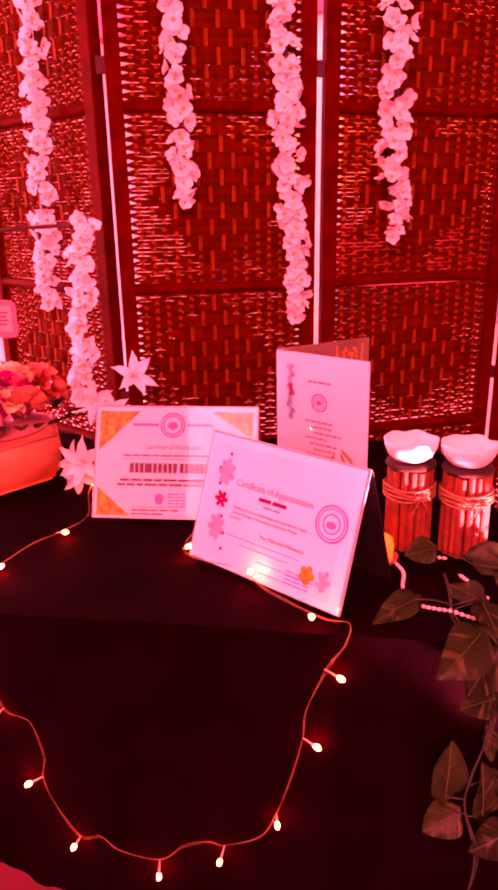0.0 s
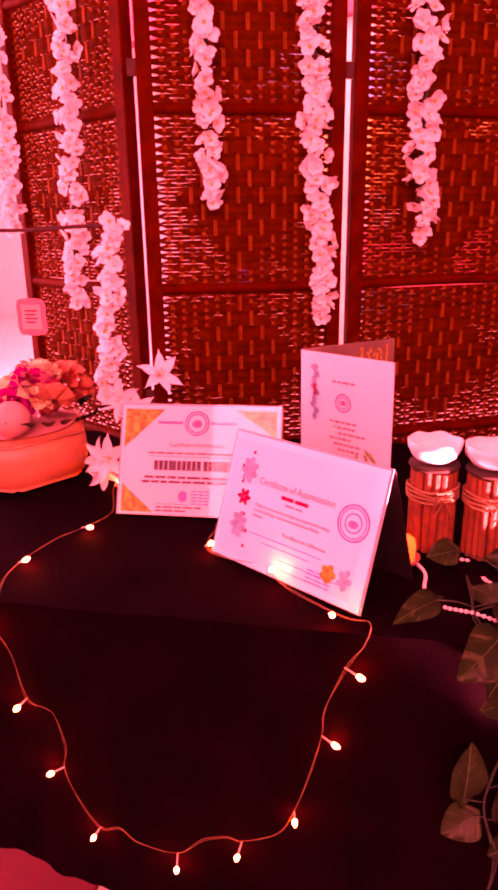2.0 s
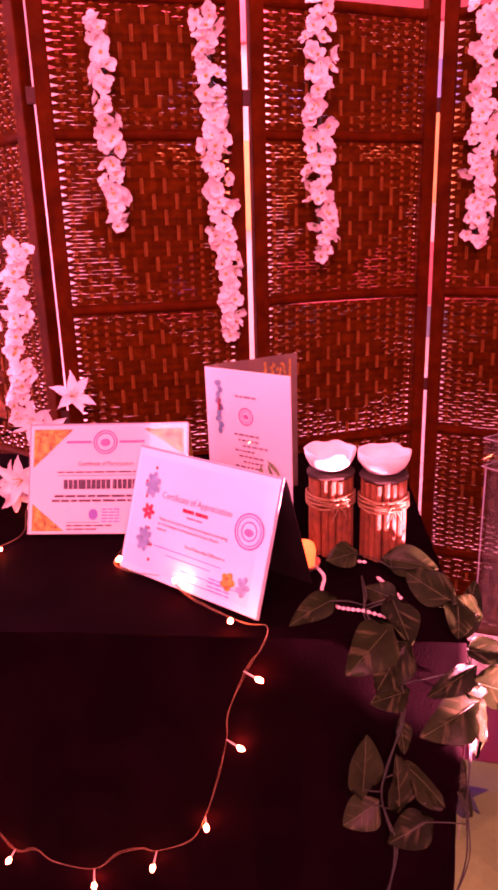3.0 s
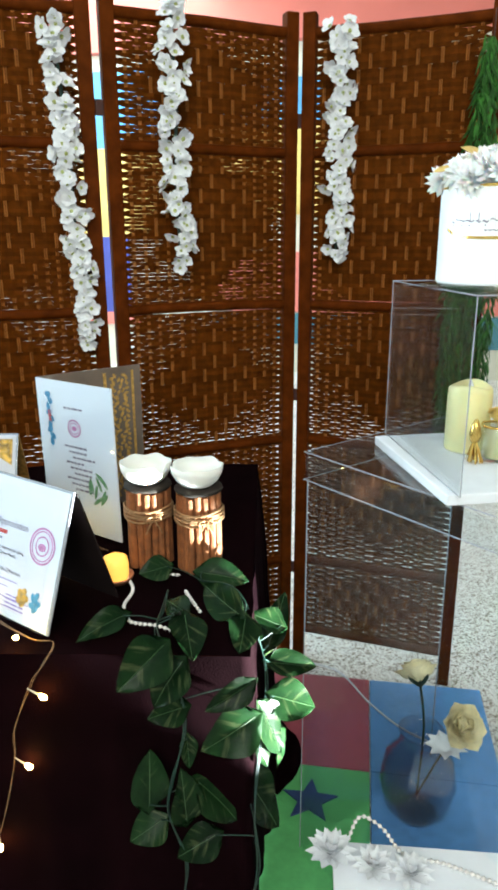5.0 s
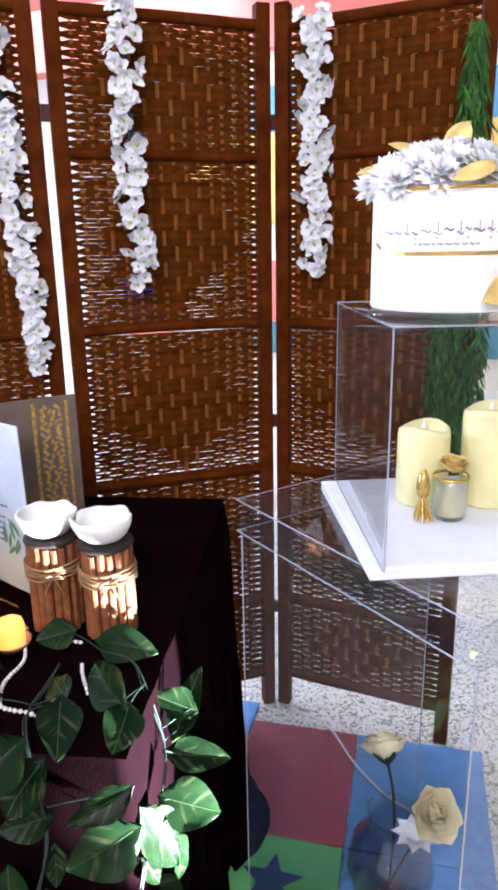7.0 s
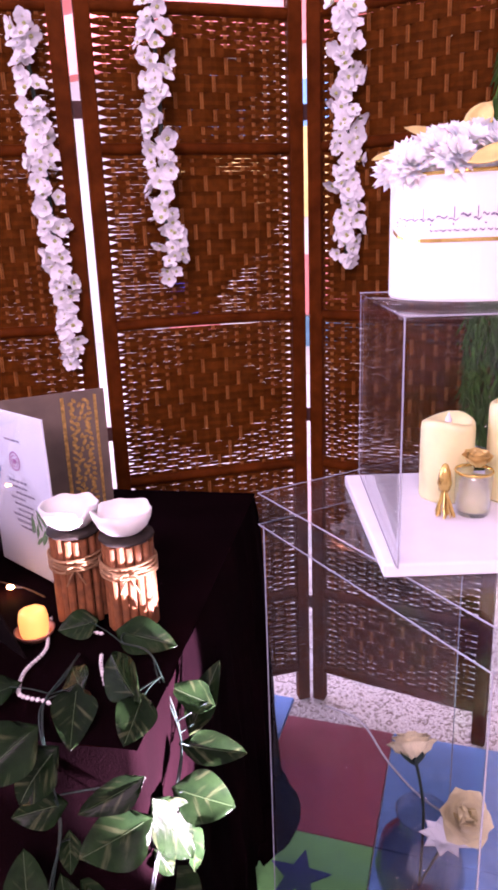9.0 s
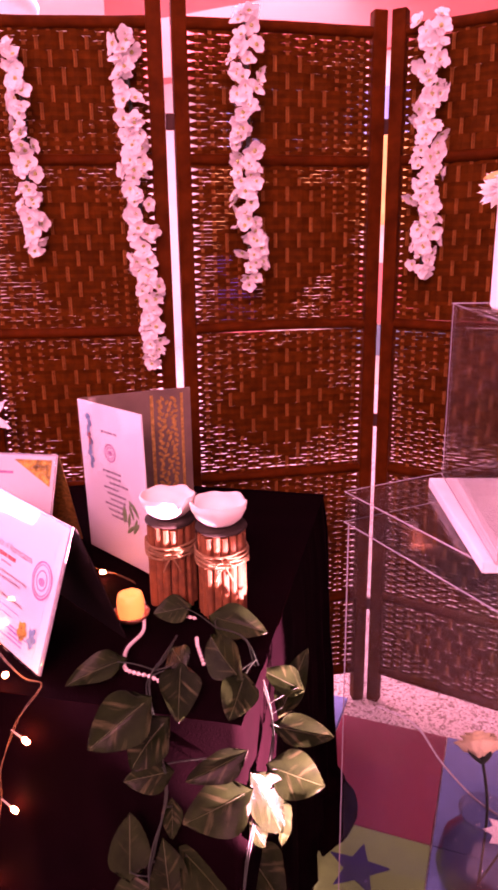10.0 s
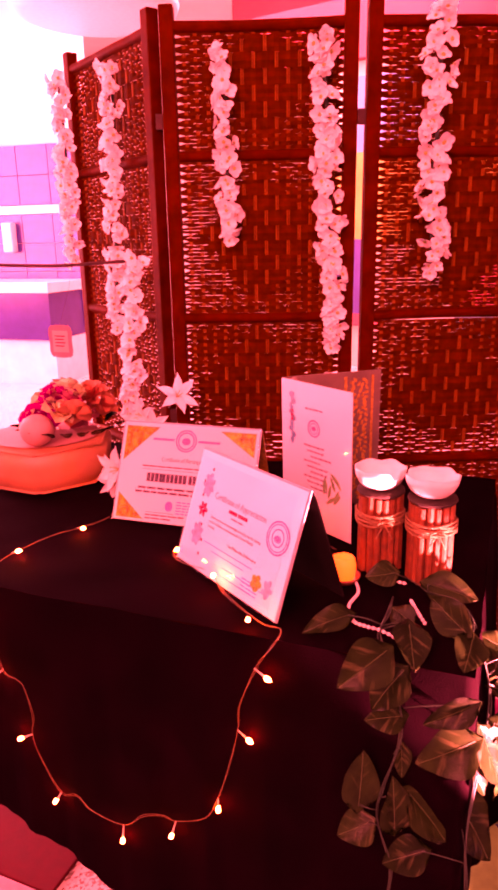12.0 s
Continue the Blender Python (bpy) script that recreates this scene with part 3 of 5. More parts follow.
bm = bmesh.new()
nz, rows = 26, []
for k in range(nz + 1):
    t = k / nz
    row = []
    for i, ((x, y), (ox, oy)) in enumerate(edge_pts):
        u = i / 28
        z = (TZ - 0.0045) * (1 - t) + hem(x, y) * t
        o = 0.006 * min(1, t * 10) + (0.03 * t * side_fall(y) if ox > 0 else 0) + drape(u, 0.006 + 0.018 * side_fall(y) if ox > 0.5 else 0.009, 1.3) * t ** 0.7 + 0.004 * noise.noise((u * 6, t * 5, 1.3))
        row.append(bm.verts.new((x + ox * o, y + oy * o, z)))
    rows.append(row)
for a, b in zip(rows, rows[1:]):
    for i in range(len(a) - 1):
        bm.faces.new((a[i], b[i], b[i + 1], a[i + 1]))
part("cloth_skirt", bm, M_CLOTH, cloth, smooth=True)
bm = bmesh.new()
lob = [[bm.verts.new((0.02 + 0.10 * i / 10 * math.sin(math.pi * (0.12 + 0.8 * j / 10)), 0.52 + 0.3 * j / 10, 0.016 + 0.035 * (1 - i / 10) * (0.6 + 0.4 * math.sin(j * 1.9)) + 0.006 * math.sin(i * 1.3 + j * 2.1))) for i in range(11)] for j in range(11)]
for j in range(10):
    for i in range(10):
        bm.faces.new((lob[j][i], lob[j][i + 1], lob[j + 1][i + 1], lob[j + 1][i]))
part("pooled_hem", bm, M_CLOTH, cloth, smooth=True)


# ---- certificates ----
def bars(bm, x0, y, length, h, rng, words=6, gap=0.003):
    x = x0
    ws = [rng.uniform(0.6, 1.4) for _ in range(words)]
    k = (length - gap * (words - 1)) / sum(ws)
    for w in ws:
        box(bm, (x, y, 0.0016), (x + w * k, y + h, 0.002))
        x += w * k + gap


def ring(bm, cx, cy, r0, r1, z=0.002, n=32):
    a = [bm.verts.new((cx + r0 * math.cos(2 * math.pi * k / n), cy + r0 * math.sin(2 * math.pi * k / n), z)) for k in range(n)]
    b = [bm.verts.new((cx + r1 * math.cos(2 * math.pi * k / n), cy + r1 * math.sin(2 * math.pi * k / n), z)) for k in range(n)]
    for k in range(n):
        bm.faces.new((a[k], b[k], b[(k + 1) % n], a[(k + 1) % n]))


def disc(bm, cx, cy, rx, ry, z=0.002, n=16, rot=0.0):
    c, s = math.cos(rot), math.sin(rot)
    bm.faces.new([bm.verts.new((cx + c * rx * math.cos(t) - s * ry * math.sin(t), cy + s * rx * math.cos(t) + c * ry * math.sin(t), z)) for t in (2 * math.pi * k / n for k in range(n))])


def tri(bm, *pts, z=0.0018):
    bm.faces.new([bm.verts.new((x, y, z)) for x, y in pts])


def frame_at(bl, br, tl):
    """Local x along the foot, y up the face, z out of it."""
    bl, br, tl = Vector(bl), Vector(br), Vector(tl)
    x = (br - bl).normalized()
    z = x.cross(tl - bl).normalized()
    y = z.cross(x)
    return Matrix.Translation(bl) @ Matrix((x, y, z)).transposed().to_4x4()


def holder(cert, w, h, mback, lean):
    part("front_sheet", box(bmesh.new(), (-0.003, 0, 0.0026), (w + 0.003, h + 0.003, 0.0046), 0.0006), M_SLEEVE, cert, "clear acrylic front")
    part("frame_edge", box(bmesh.new(), (-0.0035, 0, -0.004), (w + 0.0035, h + 0.0035, -0.0004), 0.001), M_EDGE, cert, "polished acrylic edge")
    bm = box(bmesh.new(), (-0.0035, -h, -0.003), (w + 0.0035, 0.0, 0.0), 0.001)
    part("back_rest", bm, mback, cert, "leaning back support", m=pose(0, h, -0.006, 2 * lean, 0, 0))


crng = random.Random(11)
# certificate of appreciation
A = thing("certificate", frame_at((-0.067, 1.091, TZ + 0.004), (0.172, 0.906, TZ + 0.004), (-0.033, 1.153, 0.957)), "white certificate of appreciation in a tilted acrylic stand", "certificate", "certificates on the table")
w, h = 0.302, 0.2135
holder(A, w, h, M_BACKB, 19)
part("paper", box(bmesh.new(), (0, 0.001, 0.0), (w, h, 0.001)), M_PAPER, A)
part("margin_band", box(bmesh.new(), (0.006, 0.012, 0.0011), (w - 0.02, h - 0.012, 0.0014)), mat("lilac_white_print", (0.70, 0.70, 0.82), 0.55, var=0.06, scale=8, bump=0, coat=0.2), A, "pale lilac printed field")
text_mesh("heading", "Certificate of Appreciation", 0.0165, M_INKL, A, pose(0.148, 0.138, 0.002), wide=0.86)
bm = bmesh.new()
bars(bm, 0.122, 0.1245, 0.055, 0.006, crng, 2)
part("name_line", bm, M_INKR, A, "red printed name line")
bm = bmesh.new()
bars(bm, 0.133, 0.1155, 0.034, 0.003, crng, 2)
part("small_line", bm, M_INKL, A, "small grey printed line")
for k, line in enumerate(("Thank you for your knowledge and expertise for taking", "on the challenge of presenting the Career Month", "Lecture")):
    text_mesh("body_text", line, 0.0072, M_INK, A, pose(0.072, 0.101 - 0.0085 * k, 0.002), align="LEFT", wide=0.94)
text_mesh("motto", "You Make the Difference", 0.0085, M_INK, A, pose(0.182, 0.068, 0.002))
bm = bmesh.new()
for y, x0, l in ((0.056, 0.07, 0.15), (0.046, 0.1, 0.1), (0.030, 0.14, 0.12), (0.016, 0.15, 0.07)):
    box(bm, (x0, y, 0.0016), (x0 + l, y + 0.0012, 0.002))
for k in range(4):
    bars(bm, 0.20, 0.034 - k * 0.006, 0.045, 0.0022, crng, 3)
part("footer_lines", bm, M_INKV, A, "violet stamp and footer lines")
bm = bmesh.new()
ring(bm, 0.262, 0.125, 0.0255, 0.0285)
ring(bm, 0.262, 0.125, 0.0215, 0.0235)
ring(bm, 0.262, 0.125, 0.013, 0.0155)
disc(bm, 0.262, 0.123, 0.009, 0.006)
part("seal", bm, M_SEAL, A, "round mauve seal")
for cx, cy in ((0.045, 0.155), (0.045, 0.062)):
    bm = bmesh.new()
    for k in range(7):
        t = k * 2 * math.pi / 7 + cy * 9
        disc(bm, cx + 0.009 * math.cos(t), cy + 0.013 * math.sin(t), 0.010, 0.006, 0.0018 + 0.00006 * k, 12, t)
    part("blue_flower", bm, M_BLUEP, A, "pale blue printed flower")
bm = bmesh.new()
for k in range(6):
    t = k * 2 * math.pi / 6
    disc(bm, 0.045 + 0.008 * math.cos(t), 0.109 + 0.008 * math.sin(t), 0.007, 0.004, 0.0018 + 0.00006 * k, 10, t)
for k in range(7):
    disc(bm, 0.03 + crng.uniform(0, 0.035), 0.03 + 0.155 * k / 6, 0.003, 0.003, 0.0023, 8)
tagged(part("red_flowers", bm, M_INKR, A, "small red printed flowers"), kind="stuff")
bm = bmesh.new()
for k in range(5):
    disc(bm, 0.238 + 0.007 * math.cos(k * 1.26), 0.040 + 0.008 * math.sin(k * 1.26), 0.008, 0.006, 0.0021 + 0.00006 * k, 10, k)
part("yellow_flower", bm, M_GOLDP, A, "yellow printed flower")
bm = bmesh.new()
for k in range(5):
    disc(bm, 0.268 + 0.006 * math.cos(k * 1.26), 0.040 + 0.01 * math.sin(k * 1.26), 0.008, 0.005, 0.0021 + 0.00006 * k, 10, k)
part("blue_leaves", bm, M_BLUEP, A)

# certificate of participation
B = thing("certificate", frame_at((-0.277, 1.236, TZ + 0.004), (0.034, 1.226, TZ + 0.004), (-0.281, 1.323, 0.949)), "certificate of participation with gold corners in a tilted stand", "certificate", "certificates on the table")
w, h = 0.312, 0.2155
holder(B, w, h, M_LACE, 22)
part("paper", box(bmesh.new(), (0, 0.001, 0.0), (w, h, 0.001)), M_CREAM, B)
text_mesh("heading", "Certificate of Participation", 0.0125, M_INK, B, pose(0.152, 0.134, 0.002), wide=0.82)
bm = bmesh.new()
for x0, letters in ((0.068, 4), (0.104, 6), (0.166, 6)):
    for k in range(letters):
        box(bm, (x0 + 0.0098 * k, 0.088, 0.0016), (x0 + 0.0098 * k + 0.0082, 0.107, 0.002))
tagged(part("name_line", bm, M_INK, B, "large dark printed name line"), kind="stuff")
bm = bmesh.new()
bars(bm, 0.055, 0.120, 0.2, 0.003, crng, 9)
for y, x0, l, n in ((0.072, 0.05, 0.21, 9), (0.063, 0.045, 0.22, 10)):
    bars(bm, x0, y, l, 0.0045, crng, n)
box(bm, (0.055, 0.1145, 0.0016), (0.25, 0.1153, 0.002))
box(bm, (0.075, 0.022, 0.0016), (0.14, 0.0228, 0.002))
bars(bm, 0.075, 0.015, 0.09, 0.003, crng, 5)
bars(bm, 0.075, 0.008, 0.06, 0.003, crng, 3)
part("body_text", bm, M_INK, B, "dark printed lines of text")
bm = bmesh.new()
disc(bm, 0.128, 0.038, 0.009, 0.011)
for k in range(5):
    bars(bm, 0.145, 0.047 - k * 0.006, 0.035, 0.0025, crng, 3)
part("stamp", bm, M_INKV, B, "violet ink stamp")
bm = bmesh.new()
ring(bm, 0.15, 0.181, 0.0215, 0.0245)
ring(bm, 0.15, 0.181, 0.0165, 0.0195)
disc(bm, 0.15, 0.180, 0.010, 0.008)
box(bm, (0.072, 0.179, 0.0016), (0.122, 0.184, 0.0018))
box(bm, (0.178, 0.179, 0.0016), (0.228, 0.184, 0.0018))
part("seal", bm, M_SEAL, B, "round mauve seal with side ornaments")
for corner in (((0.006, h - 0.008), (0.006, h - 0.085), (0.085, h - 0.008)), ((w - 0.006, h - 0.008), (w - 0.085, h - 0.008), (w - 0.006, h - 0.06)),
               ((0.006, 0.006), (0.07, 0.006), (0.006, 0.06)), ((w - 0.006, 0.006), (w - 0.006, 0.06), (w - 0.07, 0.006))):
    bm = bmesh.new()
    tri(bm, *corner)
    part("gold_corner", bm, M_GOLDP, B, "gold leaf printed corner")

# standing folder
C = thing("standing_folder", frame_at((0.078, 1.357, TZ + 0.002), (0.237, 1.239, TZ + 0.002), (0.071, 1.356, 1.06)), "open white certificate folder standing upright like a book", "folder", "certificates on the table")
w, h = 0.205, 0.305
part("front_page", box(bmesh.new(), (0, 0, -0.002), (w, h, 0.001), 0.0006), M_PAPER, C)
part("front_sheet", box(bmesh.new(), (0.002, 0.002, 0.0026), (w, h, 0.004), 0.0005), M_SLEEVE, C, "clear plastic cover")
bm = bmesh.new()
for k in range(9):
    bars(bm, 0.07 + 0.01 * (k % 3), 0.175 - k * 0.011, 0.06 - 0.012 * (k % 2), 0.004, crng, 5)
bars(bm, 0.075, 0.252, 0.05, 0.004, crng, 4)
tagged(part("body_text", bm, M_INKL, C, "grey printed lines of text"), kind="stuff")
bm = bmesh.new()
ring(bm, 0.1, 0.215, 0.015, 0.018)
ring(bm, 0.1, 0.215, 0.010, 0.012)
disc(bm, 0.1, 0.215, 0.007, 0.005)
part("seal", bm, M_SEAL, C, "round mauve seal")
bm = bmesh.new()
for k in range(9):
    disc(bm, 0.034 + 0.004 * math.sin(k * 2), 0.18 + k * 0.012, 0.006, 0.009, 0.002, 10, k)
part("blue_flowers", bm, M_BLUEP, C)
bm = bmesh.new()
for k in range(3):
    disc(bm, 0.034, 0.225 + k * 0.008, 0.005, 0.004, 0.0026, 10)
part("red_flowers", bm, M_INKR, C)
bm = bmesh.new()
for k in range(9):
    disc(bm, 0.15 + 0.02 * math.sin(k * 1.1), 0.075 + k * 0.006, 0.004, 0.016, 0.002 + 0.00005 * k, 10, -0.9 + 0.22 * k)
part("green_sprig", bm, M_GREENP, C, "printed green sprig")
bp = C.matrix_basis.inverted() @ frame_at((0.0765, 1.360, TZ + 0.002), (0.263, 1.487, TZ + 0.002), (0.0765, 1.360, 1.06))
rear = part("rear_page", box(bmesh.new(), (0, 0, -0.003), (0.228, 0.305, 0), 0.0006), M_FOLDER, C, "taupe rear board with gold lace", m=bp)
bm = bmesh.new()
for x0, x1 in ((0.14, 0.147), (0.205, 0.211)):
    box(bm, (x0, 0.01, 0.0003), (x1, 0.295, 0.0008))
for k in range(22):
    cy = 0.02 + k * 0.0125
    for q in range(5):
        disc(bm, 0.176 + 0.018 * math.cos(q * 1.26 + k), cy + 0.005 * math.sin(q * 1.26 + k), 0.006, 0.0035, 0.0006 + 0.00004 * q, 8, q + k)
for k in range(16):
    disc(bm, 0.085 + 0.012 * math.sin(k * 1.7), 0.03 + k * 0.011, 0.008, 0.004, 0.0006, 8, k)
part("gold_lace", bm, M_LACE, rear, "gold foil lace")

# ---- fairy lights over the table and down its front ----
fairy = thing("string_lights", Matrix(), "string of lit warm white lights looped over the black cloth", "string lights")


def front_y(x):
    return 0.85 - 0.0734 * (x - 0.472) - 0.020


loop = [(-0.29, 1.42, TZ + 0.006), (-0.325, 1.375, TZ + 0.004), (-0.29, 1.246, TZ + 0.004), (-0.325, 1.165, TZ + 0.004), (-0.356, 1.117, TZ + 0.004), (-0.385, 1.024, TZ + 0.004), (-0.386, 0.957, TZ + 0.003)]
for x, z in ((-0.362, 0.742), (-0.371, 0.715), (-0.351, 0.673), (-0.333, 0.594), (-0.305, 0.578), (-0.291, 0.565), (-0.277, 0.507), (-0.285, 0.467), (-0.271, 0.417), (-0.233, 0.353), (-0.2, 0.357), (-0.169, 0.331), (-0.103, 0.321), (-0.062, 0.357), (-0.02, 0.37), (0.003, 0.365), (0.059, 0.391), (0.085, 0.439), (0.106, 0.511), (0.124, 0.585), (0.129, 0.635), (0.158, 0.712), (0.18, 0.744)):
    loop.append((x, front_y(x), z))
loop += [(0.188, 0.885, TZ + 0.006), (0.15, 0.90, TZ + 0.006), (0.07, 0.97, TZ + 0.008), (0.02, 1.03, TZ + 0.012), (-0.04, 1.05, TZ + 0.014), (-0.08, 1.11, TZ + 0.006), (-0.06, 1.2, TZ + 0.004), (0.05, 1.26, TZ + 0.004), (0.16, 1.235, TZ + 0.004), (0.22, 1.20, TZ + 0.004)]
bm = bmesh.new()
tube(bm, loop, 0.00036, 6)
tube(bm, [(x + 0.002 * math.sin(i * 2.3), y - 0.0015, z + 0.002 * math.cos(i * 1.7)) for i, (x, y, z) in enumerate(loop)], 0.00033, 6)
part("wire", bm, M_WIRE, fairy, "thin clear copper wire", smooth=True)


def hung(x, z, dx, dz):
    """A bulb on the hanging part of the string: its root on the wire and its way out."""
    return (x, front_y(x), z), (dx, -0.004, dz)


BULBS = (((-0.325, 1.165, TZ + 0.006), (0.014, -0.004, 0.002)), ((-0.385, 1.02, TZ + 0.006), (0.008, 0.005, 0.002)), ((-0.325, 1.378, TZ + 0.006), (0.004, 0.012, 0.004)),
         hung(-0.366, 0.722, -0.010, -0.006), hung(-0.333, 0.594, -0.014, -0.014), hung(-0.285, 0.467, -0.019, -0.009), hung(-0.233, 0.353, -0.010, -0.016),
         hung(-0.104, 0.321, -0.002, -0.028), hung(0.003, 0.365, -0.007, -0.026), hung(0.085, 0.439, 0.001, -0.013), hung(0.124, 0.585, 0.017, -0.010), hung(0.153, 0.705, 0.019, -0.010),
         ((0.13, 0.903, TZ + 0.008), (0.004, -0.014, 0.006)), ((0.035, 1.0, TZ + 0.014), (0.006, -0.01, 0.012)), ((-0.082, 1.105, TZ + 0.006), (0.008, -0.004, 0.006)), ((0.17, 1.225, TZ + 0.006), (-0.012, -0.01, 0.006)))
for p, d in BULBS:
    p, d = Vector(p), Vector(d)
    q = p + d
    n = d.normalized()
    hold = part("bulb_holder", rod(bmesh.new(), p, q, 0.0008, 0.0017, 8), M_BULBH, fairy)
    bm = bmesh.new()
    bmesh.ops.create_uvsphere(bm, u_segments=10, v_segments=8, radius=0.0040, matrix=Matrix.Translation(q + n * 0.004) @ n.to_track_quat("Z", "Y").to_matrix().to_4x4() @ Matrix.Diagonal((1, 1, 1.6, 1)))
    part("bulb", bm, M_BULB, hold, "lit warm white bulb", smooth=True)

# ---- cinnamon stick candle holders ----
def cinnamon_holder(x, y, seed, turn):
    rg = random.Random(seed)
    t = thing("candle_holder", pose(x, y, TZ), "candle holder of bundled cinnamon sticks tied with twine", "candle holder", "cinnamon candle holders")
    for k in range(16):
        a = 2 * math.pi * k / 16 + rg.uniform(-0.06, 0.06)
        r = 0.0335 + rg.uniform(-0.0015, 0.002)
        rad = rg.uniform(0.0058, 0.0074)
        z0, z1 = rg.uniform(0.0, 0.004), rg.uniform(0.142, 0.15)
        a2 = a + rg.uniform(-0.05, 0.05)
        part("cinnamon_stick", rod(bmesh.new(), (r * math.cos(a), r * math.sin(a), z0), (r * math.cos(a2), r * math.sin(a2), z1), rad, rad * rg.uniform(0.85, 1), 9), M_CINN, t, smooth=False)
    part("core", rod(bmesh.new(), (0, 0, 0.001), (0, 0, 0.146), 0.03, n=20), M_DARKTOP, t)
    part("top_disc", lathe(bmesh.new(), ((0, 0.148), (0.040, 0.148), (0.0425, 0.151), (0.041, 0.156), (0, 0.157)), 26, 0.0008, rg), M_DARKTOP, t, "dark bark disc", smooth=True)
    bm = bmesh.new()
    tube(bm, [(0.0428 * math.cos(2 * math.pi * k / 18), 0.0428 * math.sin(2 * math.pi * k / 18), 0.094 + 0.0038 * k / 18 + 0.0022 * math.sin(k * 0.9)) for k in range(109)], 0.0022, 5)
    part("twine", bm, M_TWINE, t, "jute twine", smooth=True)
    bm = bmesh.new()
    c, s = math.cos(radians(turn)), math.sin(radians(turn))
    for sg in (-1, 1):
        tube(bm, [(0.043 * c, 0.043 * s, 0.104), (0.05 * c - sg * 0.008 * s, 0.05 * s + sg * 0.008 * c, 0.108), (0.05 * c - sg * 0.013 * s, 0.05 * s + sg * 0.013 * c, 0.102), (0.046 * c, 0.046 * s, 0.101)], 0.0017, 5)
        tube(bm, [(0.044 * c, 0.044 * s, 0.103), (0.048 * c - sg * 0.008 * s, 0.048 * s + sg * 0.008 * c, 0.09), (0.046 * c - sg * 0.014 * s, 0.046 * s + sg * 0.014 * c, 0.076)], 0.0015, 5)
    part("twine_bow", bm, M_TWINE, t, "jute twine bow", smooth=True)
    return t


def petal_bowl(x, y, z, seed):
    rg = random.Random(seed)
    t = thing("petal_bowl", pose(x, y, z, 0, 0, rg.uniform(0, 90)), "white lotus shaped bowl on a candle holder", "bowl", "white lotus bowls")
    bm = bmesh.new()
    n, rings = 40, []
    ph = rg.uniform(0, 6)

    def rim(a):
        notch = max(0.0, 1 - abs(((a - ph + math.pi) % (2 * math.pi)) - math.pi) / 0.22)
        return 1 + 0.07 * abs(math.sin(2.5 * (a - ph))) + 0.03 * math.sin(7 * a) - 0.45 * notch

    for r, z in ((0.016, 0.0), (0.028, 0.003), (0.037, 0.012), (0.0435, 0.024), (0.0455, 0.036), (0.0425, 0.037), (0.0395, 0.024), (0.033, 0.013), (0.022, 0.007)):
        rings.append([bm.verts.new((r * math.cos(2 * math.pi * s / n) * (1 + 0.05 * math.sin(5 * 2 * math.pi * s / n) * z / 0.036), r * math.sin(2 * math.pi * s / n), z * (rim(2 * math.pi * s / n) if z > 0.02 else 1))) for s in range(n)])
    for p, q in zip(rings, rings[1:]):
        for s in range(n):
            bm.faces.new((p[s], p[(s + 1) % n], q[(s + 1) % n], q[s]))
    bm.faces.new(rings[0][::-1])
    bm.faces.new(rings[-1])
    part("shell", bm, M_PORC, t, smooth=True)
    return t


HOLD = ((0.306, 1.150, 5), (0.396, 1.128, 9))
for x, y, sd in HOLD:
    cinnamon_holder(x, y, sd, -75)
    petal_bowl(x - 0.002, y - 0.004, TZ + 0.158, sd)

tl = thing("tealight", pose(0.252, 1.082, TZ), "small lit yellow candle in a shallow copper dish", "candle")
part("wax", lathe(bmesh.new(), ((0, 0.004), (0.019, 0.004), (0.0215, 0.012), (0.0225, 0.032), (0.020, 0.044), (0.015, 0.047), (0.010, 0.042), (0, 0.040)), 22, 0.0006, random.Random(2)), M_FLAME, tl, "glowing yellow wax", smooth=True)
part("dish", lathe(bmesh.new(), ((0, 0.0), (0.022, 0.0), (0.029, 0.008), (0.031, 0.013), (0.028, 0.012), (0.021, 0.004), (0, 0.003)), 22), mat("copper_dish", (0.5, 0.22, 0.13), 0.4, metal=0.5, bump=0.1), tl, "copper dish", smooth=True)


# ---- pearl strings ----
def pearls(name, pts, r, label):
    t = thing(name, Matrix(), label, "pearl string", "pearl strings")
    bm = bmesh.new()
    fine = tube(bm, pts, r * 0.3, 5)
    part("thread", bm, M_PEARL, t)
    d, last = 0.0, None
    me = None
    for i, p in enumerate(fine):
        if last is not None:
            steps = max(1, int((p - last).length / (r * 0.5)))
            for s in range(1, steps + 1):
                q = last.lerp(p, s / steps)
                d += (p - last).length / steps
                if d >= r * 2.02:
                    d = 0.0
                    if me is None:
                        bm = bmesh.new()
                        bmesh.ops.create_icosphere(bm, subdivisions=1, radius=r)
                        o = part("pearl", bm, M_PEARL, t, smooth=True)
                        me = o.data
                    else:
                        o = new("pearl", me)
                        o.parent = t
                    o.matrix_basis = Matrix.Translation(q)
        last = p
    return t


